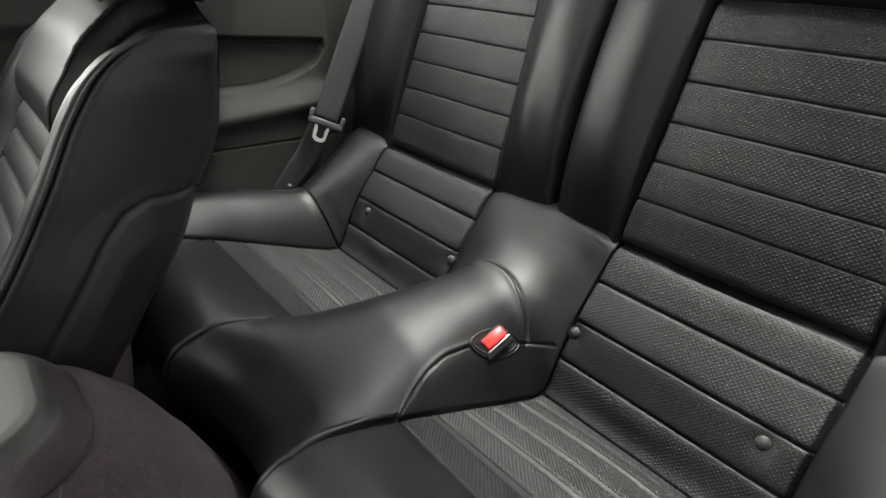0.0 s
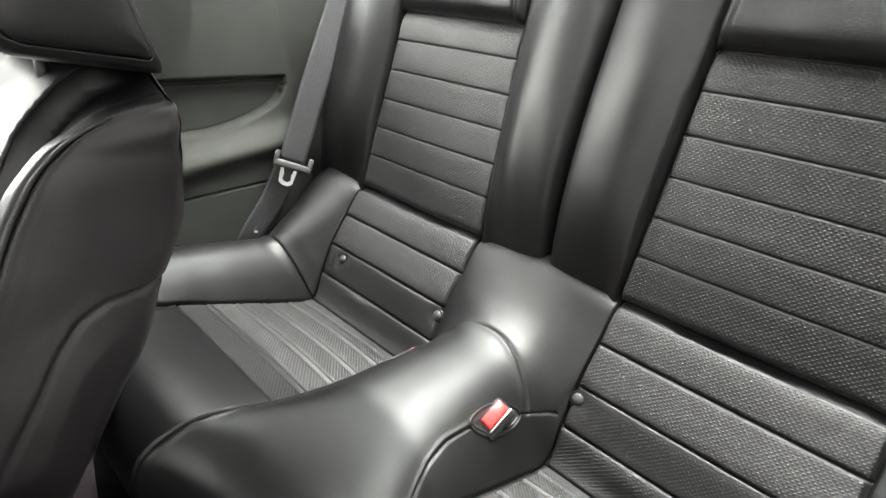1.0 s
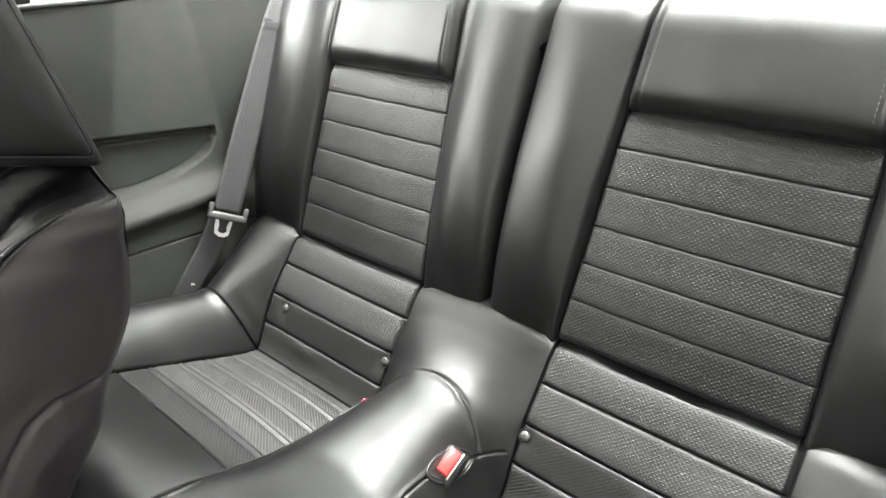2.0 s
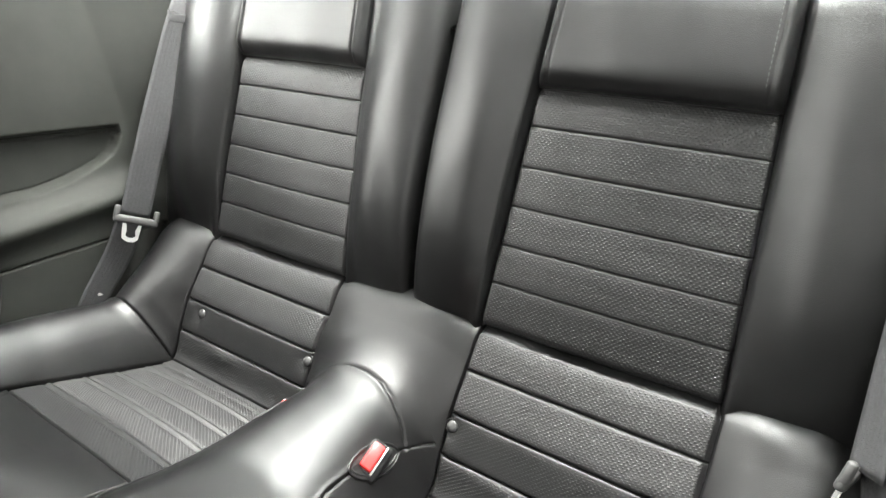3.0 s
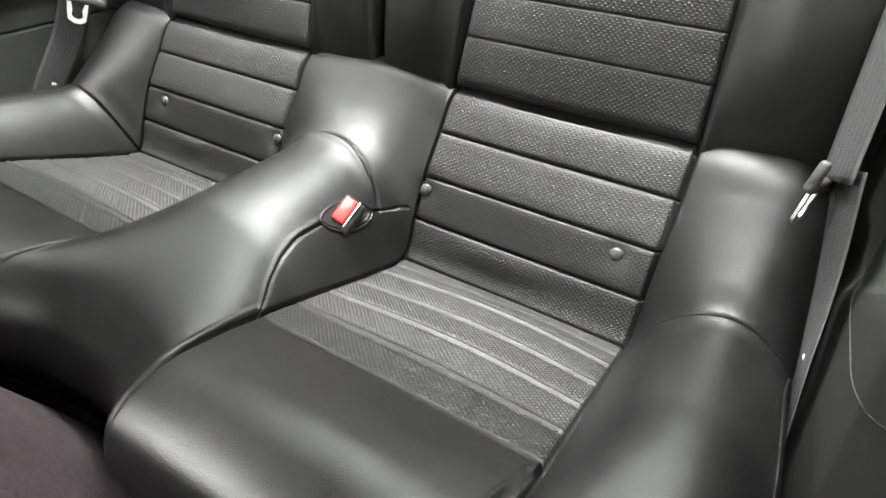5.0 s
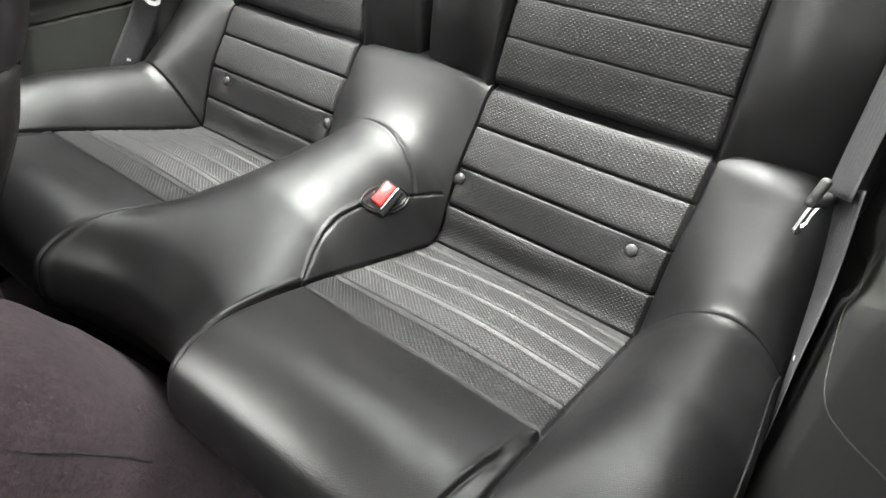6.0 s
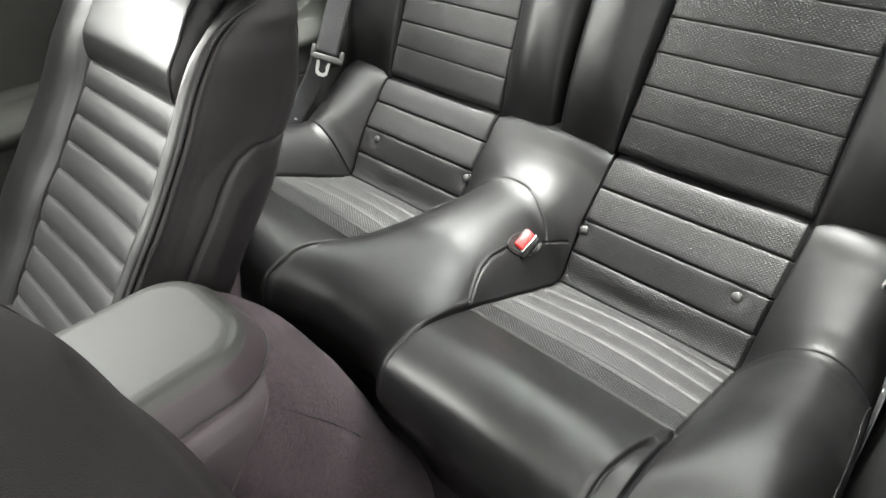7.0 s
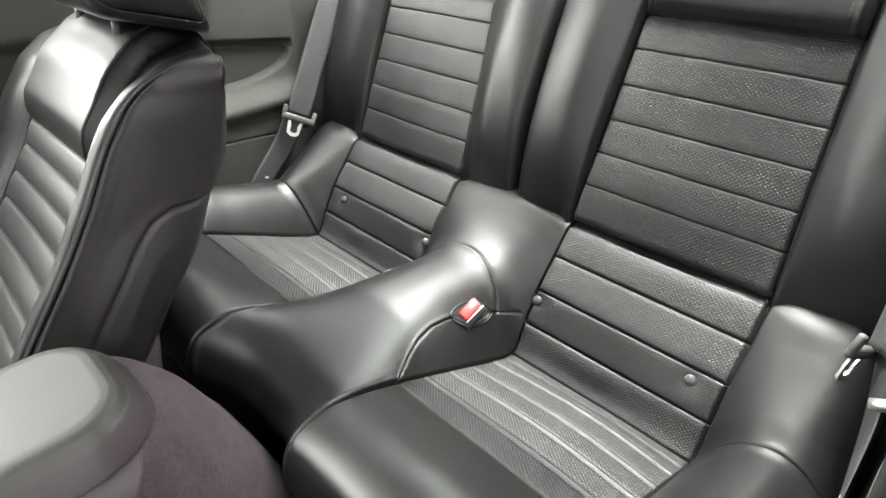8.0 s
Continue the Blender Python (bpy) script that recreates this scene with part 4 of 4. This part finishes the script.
    lift += np.where(inner_side, 0.006 * np.clip(1 - seg_dist(Y, Z, [(-.50, .50), (-.44, .58), (-.40, .60)]) / 0.05, 0, 1), 0)
    lift += 0.0012 * np.sin(3.1 * V + 0.9 * C) * np.sin(1.7 * V - 0.5 * C)
    N = normals(P)
    P = P + N * lift[..., None]
    P[..., 0] *= side
    mm = np.array(m)
    P = P @ mm[:3, :3].T + mm[:3, 3]
    flip = side < 0
    UV = np.stack([x, S], 2)
    v, c = (V[1:, 1:] + V[:-1, :-1]) / 2, (C[1:, 1:] + C[:-1, :-1]) / 2
    pads = (c > 11.0) & (c < 15.0)
    sheet("inner_side", P, c < 5.4, VINYL, thing, "smooth vinyl side panel", None, flip)
    sheet("inner_bolster", P, (c > 5.4) & (c < 11.0), LEATHER, thing, "", None, flip)
    sheet("outer_bolster", P, (c > 15.0) & (c < 22.0), LEATHER, thing, "", None, flip)
    sheet("rear_cover", P, c > 22.0, VINYL, thing, "smooth dark rear cover", None, flip)
    cuts = [-1.0] + sorted(seam_v)
    for lo, hi in zip(cuts[:-1], cuts[1:]):
        sheet("rib_panel", P, pads & (v > lo) & (v < hi), LEATHER_DOTS, thing, "", UV, flip)
    sheet("shoulder_panel", P, pads & (v > seam_v[0]), LEATHER, thing, "plain smooth panel below the headrest", None, flip)
    # twin rows of stitching along the edge of the bolster, welt round the shoulder panel
    N2 = normals(P) * (1 if flip else -1)
    for at in (5.0, 5.8):
        j = int(np.argmin(np.abs(cols - at)))
        rows = (vs > 1.3) & (vs < 8.9)
        face = np.sign((N2[rows, j] * (P[rows, j] - P[rows].mean(1))).sum(1, keepdims=True)) * N2[rows, j]
        stitches("stitching", P[rows, j] + face * 0.0005, face, thing, 0.0062)
    rows = np.nonzero((vs > seam_v[0] - 0.1) & (vs < 8.8))[0]
    Nm = (N * [1 if side > 0 else -1, 1, 1]) @ mm[:3, :3].T
    line = np.array([[np.interp(pad_edge(vs[i]) + 0.26, cols, P[i, :, a] + Nm[i, :, a] * 0.0006) for a in range(3)] for i in rows])
    tube(line[::3], 0.0022, "welt", LEATHER, thing)
    # headrest: a soft block with seams round its sides, on two posts
    hm = m @ pose(side * 0.262, -0.352, 0.897)
    HX = 0.124
    outline = rest_outline()
    cen = outline.mean(0)
    xs = np.concatenate([[-1.0], np.linspace(-0.995, -0.72, 26), np.linspace(-0.70, 0.70, 40), np.linspace(0.72, 0.995, 26), [1.0]]) * HX
    grid = []
    for xx in xs:
        e = np.clip((abs(xx) - (HX - 0.034)) / 0.034, 0, 1)
        shrink = 1 - 0.52 * (1 - math.sqrt(1 - e ** 2.2)) - 0.050 * math.exp(-((abs(xx) - HX + 0.011) / 0.0026) ** 2)
        if abs(xx) == HX:
            shrink = 0.02
        grid.append(np.stack([np.full(len(outline), xx), cen[0] + (outline[:, 0] - cen[0]) * shrink, cen[1] + (outline[:, 1] - cen[1]) * shrink], 1))
    grid = np.array(grid)
    hmn = np.array(hm)
    G = grid @ hmn[:3, :3].T + hmn[:3, 3]
    rest = sheet("headrest", G, np.ones((G.shape[0] - 1, G.shape[1] - 1), bool), LEATHER, thing, "padded leather headrest with seamed sides")
    for sx in (-1, 1):
        loop = [hm @ Vector((sx * (HX - 0.011), cen[0] + (q[0] - cen[0]) * 0.845, cen[1] + (q[1] - cen[1]) * 0.845)) for q in outline[:-1]]
        tube(loop, 0.0012, "headrest_seam", BLACK, rest, closed=True)
        thread = np.array([hm @ Vector((sx * (HX - 0.0165), cen[0] + (q[0] - cen[0]) * 0.945, cen[1] + (q[1] - cen[1]) * 0.945)) for q in outline])
        stitches("headrest_stitching", thread, thread - np.array(hm @ Vector((sx * (HX - 0.037), cen[0], cen[1]))), rest, 0.0058)
    low = [hm @ Vector((xx, *(cen + (outline[REST_CORNER] - cen) * 1.0))) for xx in np.linspace(-HX + 0.034, HX - 0.034, 20)]
    tube(low, 0.0022, "headrest_seam", LEATHER, rest)
    for sx in (-1, 1):
        tube([m @ Vector((side * 0.283 + sx * 0.065, -0.372, 0.79)), m @ Vector((side * 0.283 + sx * 0.065, -0.366, 0.84))], 0.006, "post", BLACK, thing)
    # hinge cover and cushion
    pts = [(-.60, .515), (-.528, .512), (-.455, .498), (-.470, .425), (-.50, .30), (-.66, .30), (-.66, .42)]
    bm = bmesh.new()
    lo = [bm.verts.new(m @ Vector((side * 0.112, y, z))) for y, z in pts]
    hi = [bm.verts.new(m @ Vector((side * 0.140, y, z))) for y, z in pts]
    bm.faces.new(lo)
    bm.faces.new(hi[::-1])
    for i in range(len(pts)):
        k = (i + 1) % len(pts)
        bm.faces.new((lo[i], hi[i], hi[k], lo[k]))
    bmesh.ops.recalc_face_normals(bm, faces=bm.faces)
    bmesh.ops.bevel(bm, geom=list(bm.edges), offset=0.005, segments=2, affect="EDGES")
    bm_part("hinge_cover", bm, CONSOLE, thing, "plain vinyl hinge cover", smooth=True)
    bm = bmesh.new()
    rounded_box(bm, (0.36, 0.46, 0.15), pose(side * 0.31, CUSHION_Y[side], 0.335, -6, 0, 0), 0.05, 5)
    bm_part("cushion", bm, LEATHER, thing)
    bm = bmesh.new()
    rounded_box(bm, (0.34, 0.40, 0.15), pose(side * 0.31, CUSHION_Y[side] - 0.02, 0.20), 0.02, 2)
    bm_part("seat_base", bm, BLACK, thing)
    return thing


CUSHION_Y = {-1: -0.86, 1: -1.02}
front_seat(-1, Matrix.Identity(4), "reclined black leather front seat with ribbed centre and headrest")
FOLD = pose(0.045, -0.655, 0.478, 44.5) @ pose(0, 0.475, -0.455)
front_seat(1, FOLD, "black leather front seat with its back folded forward")
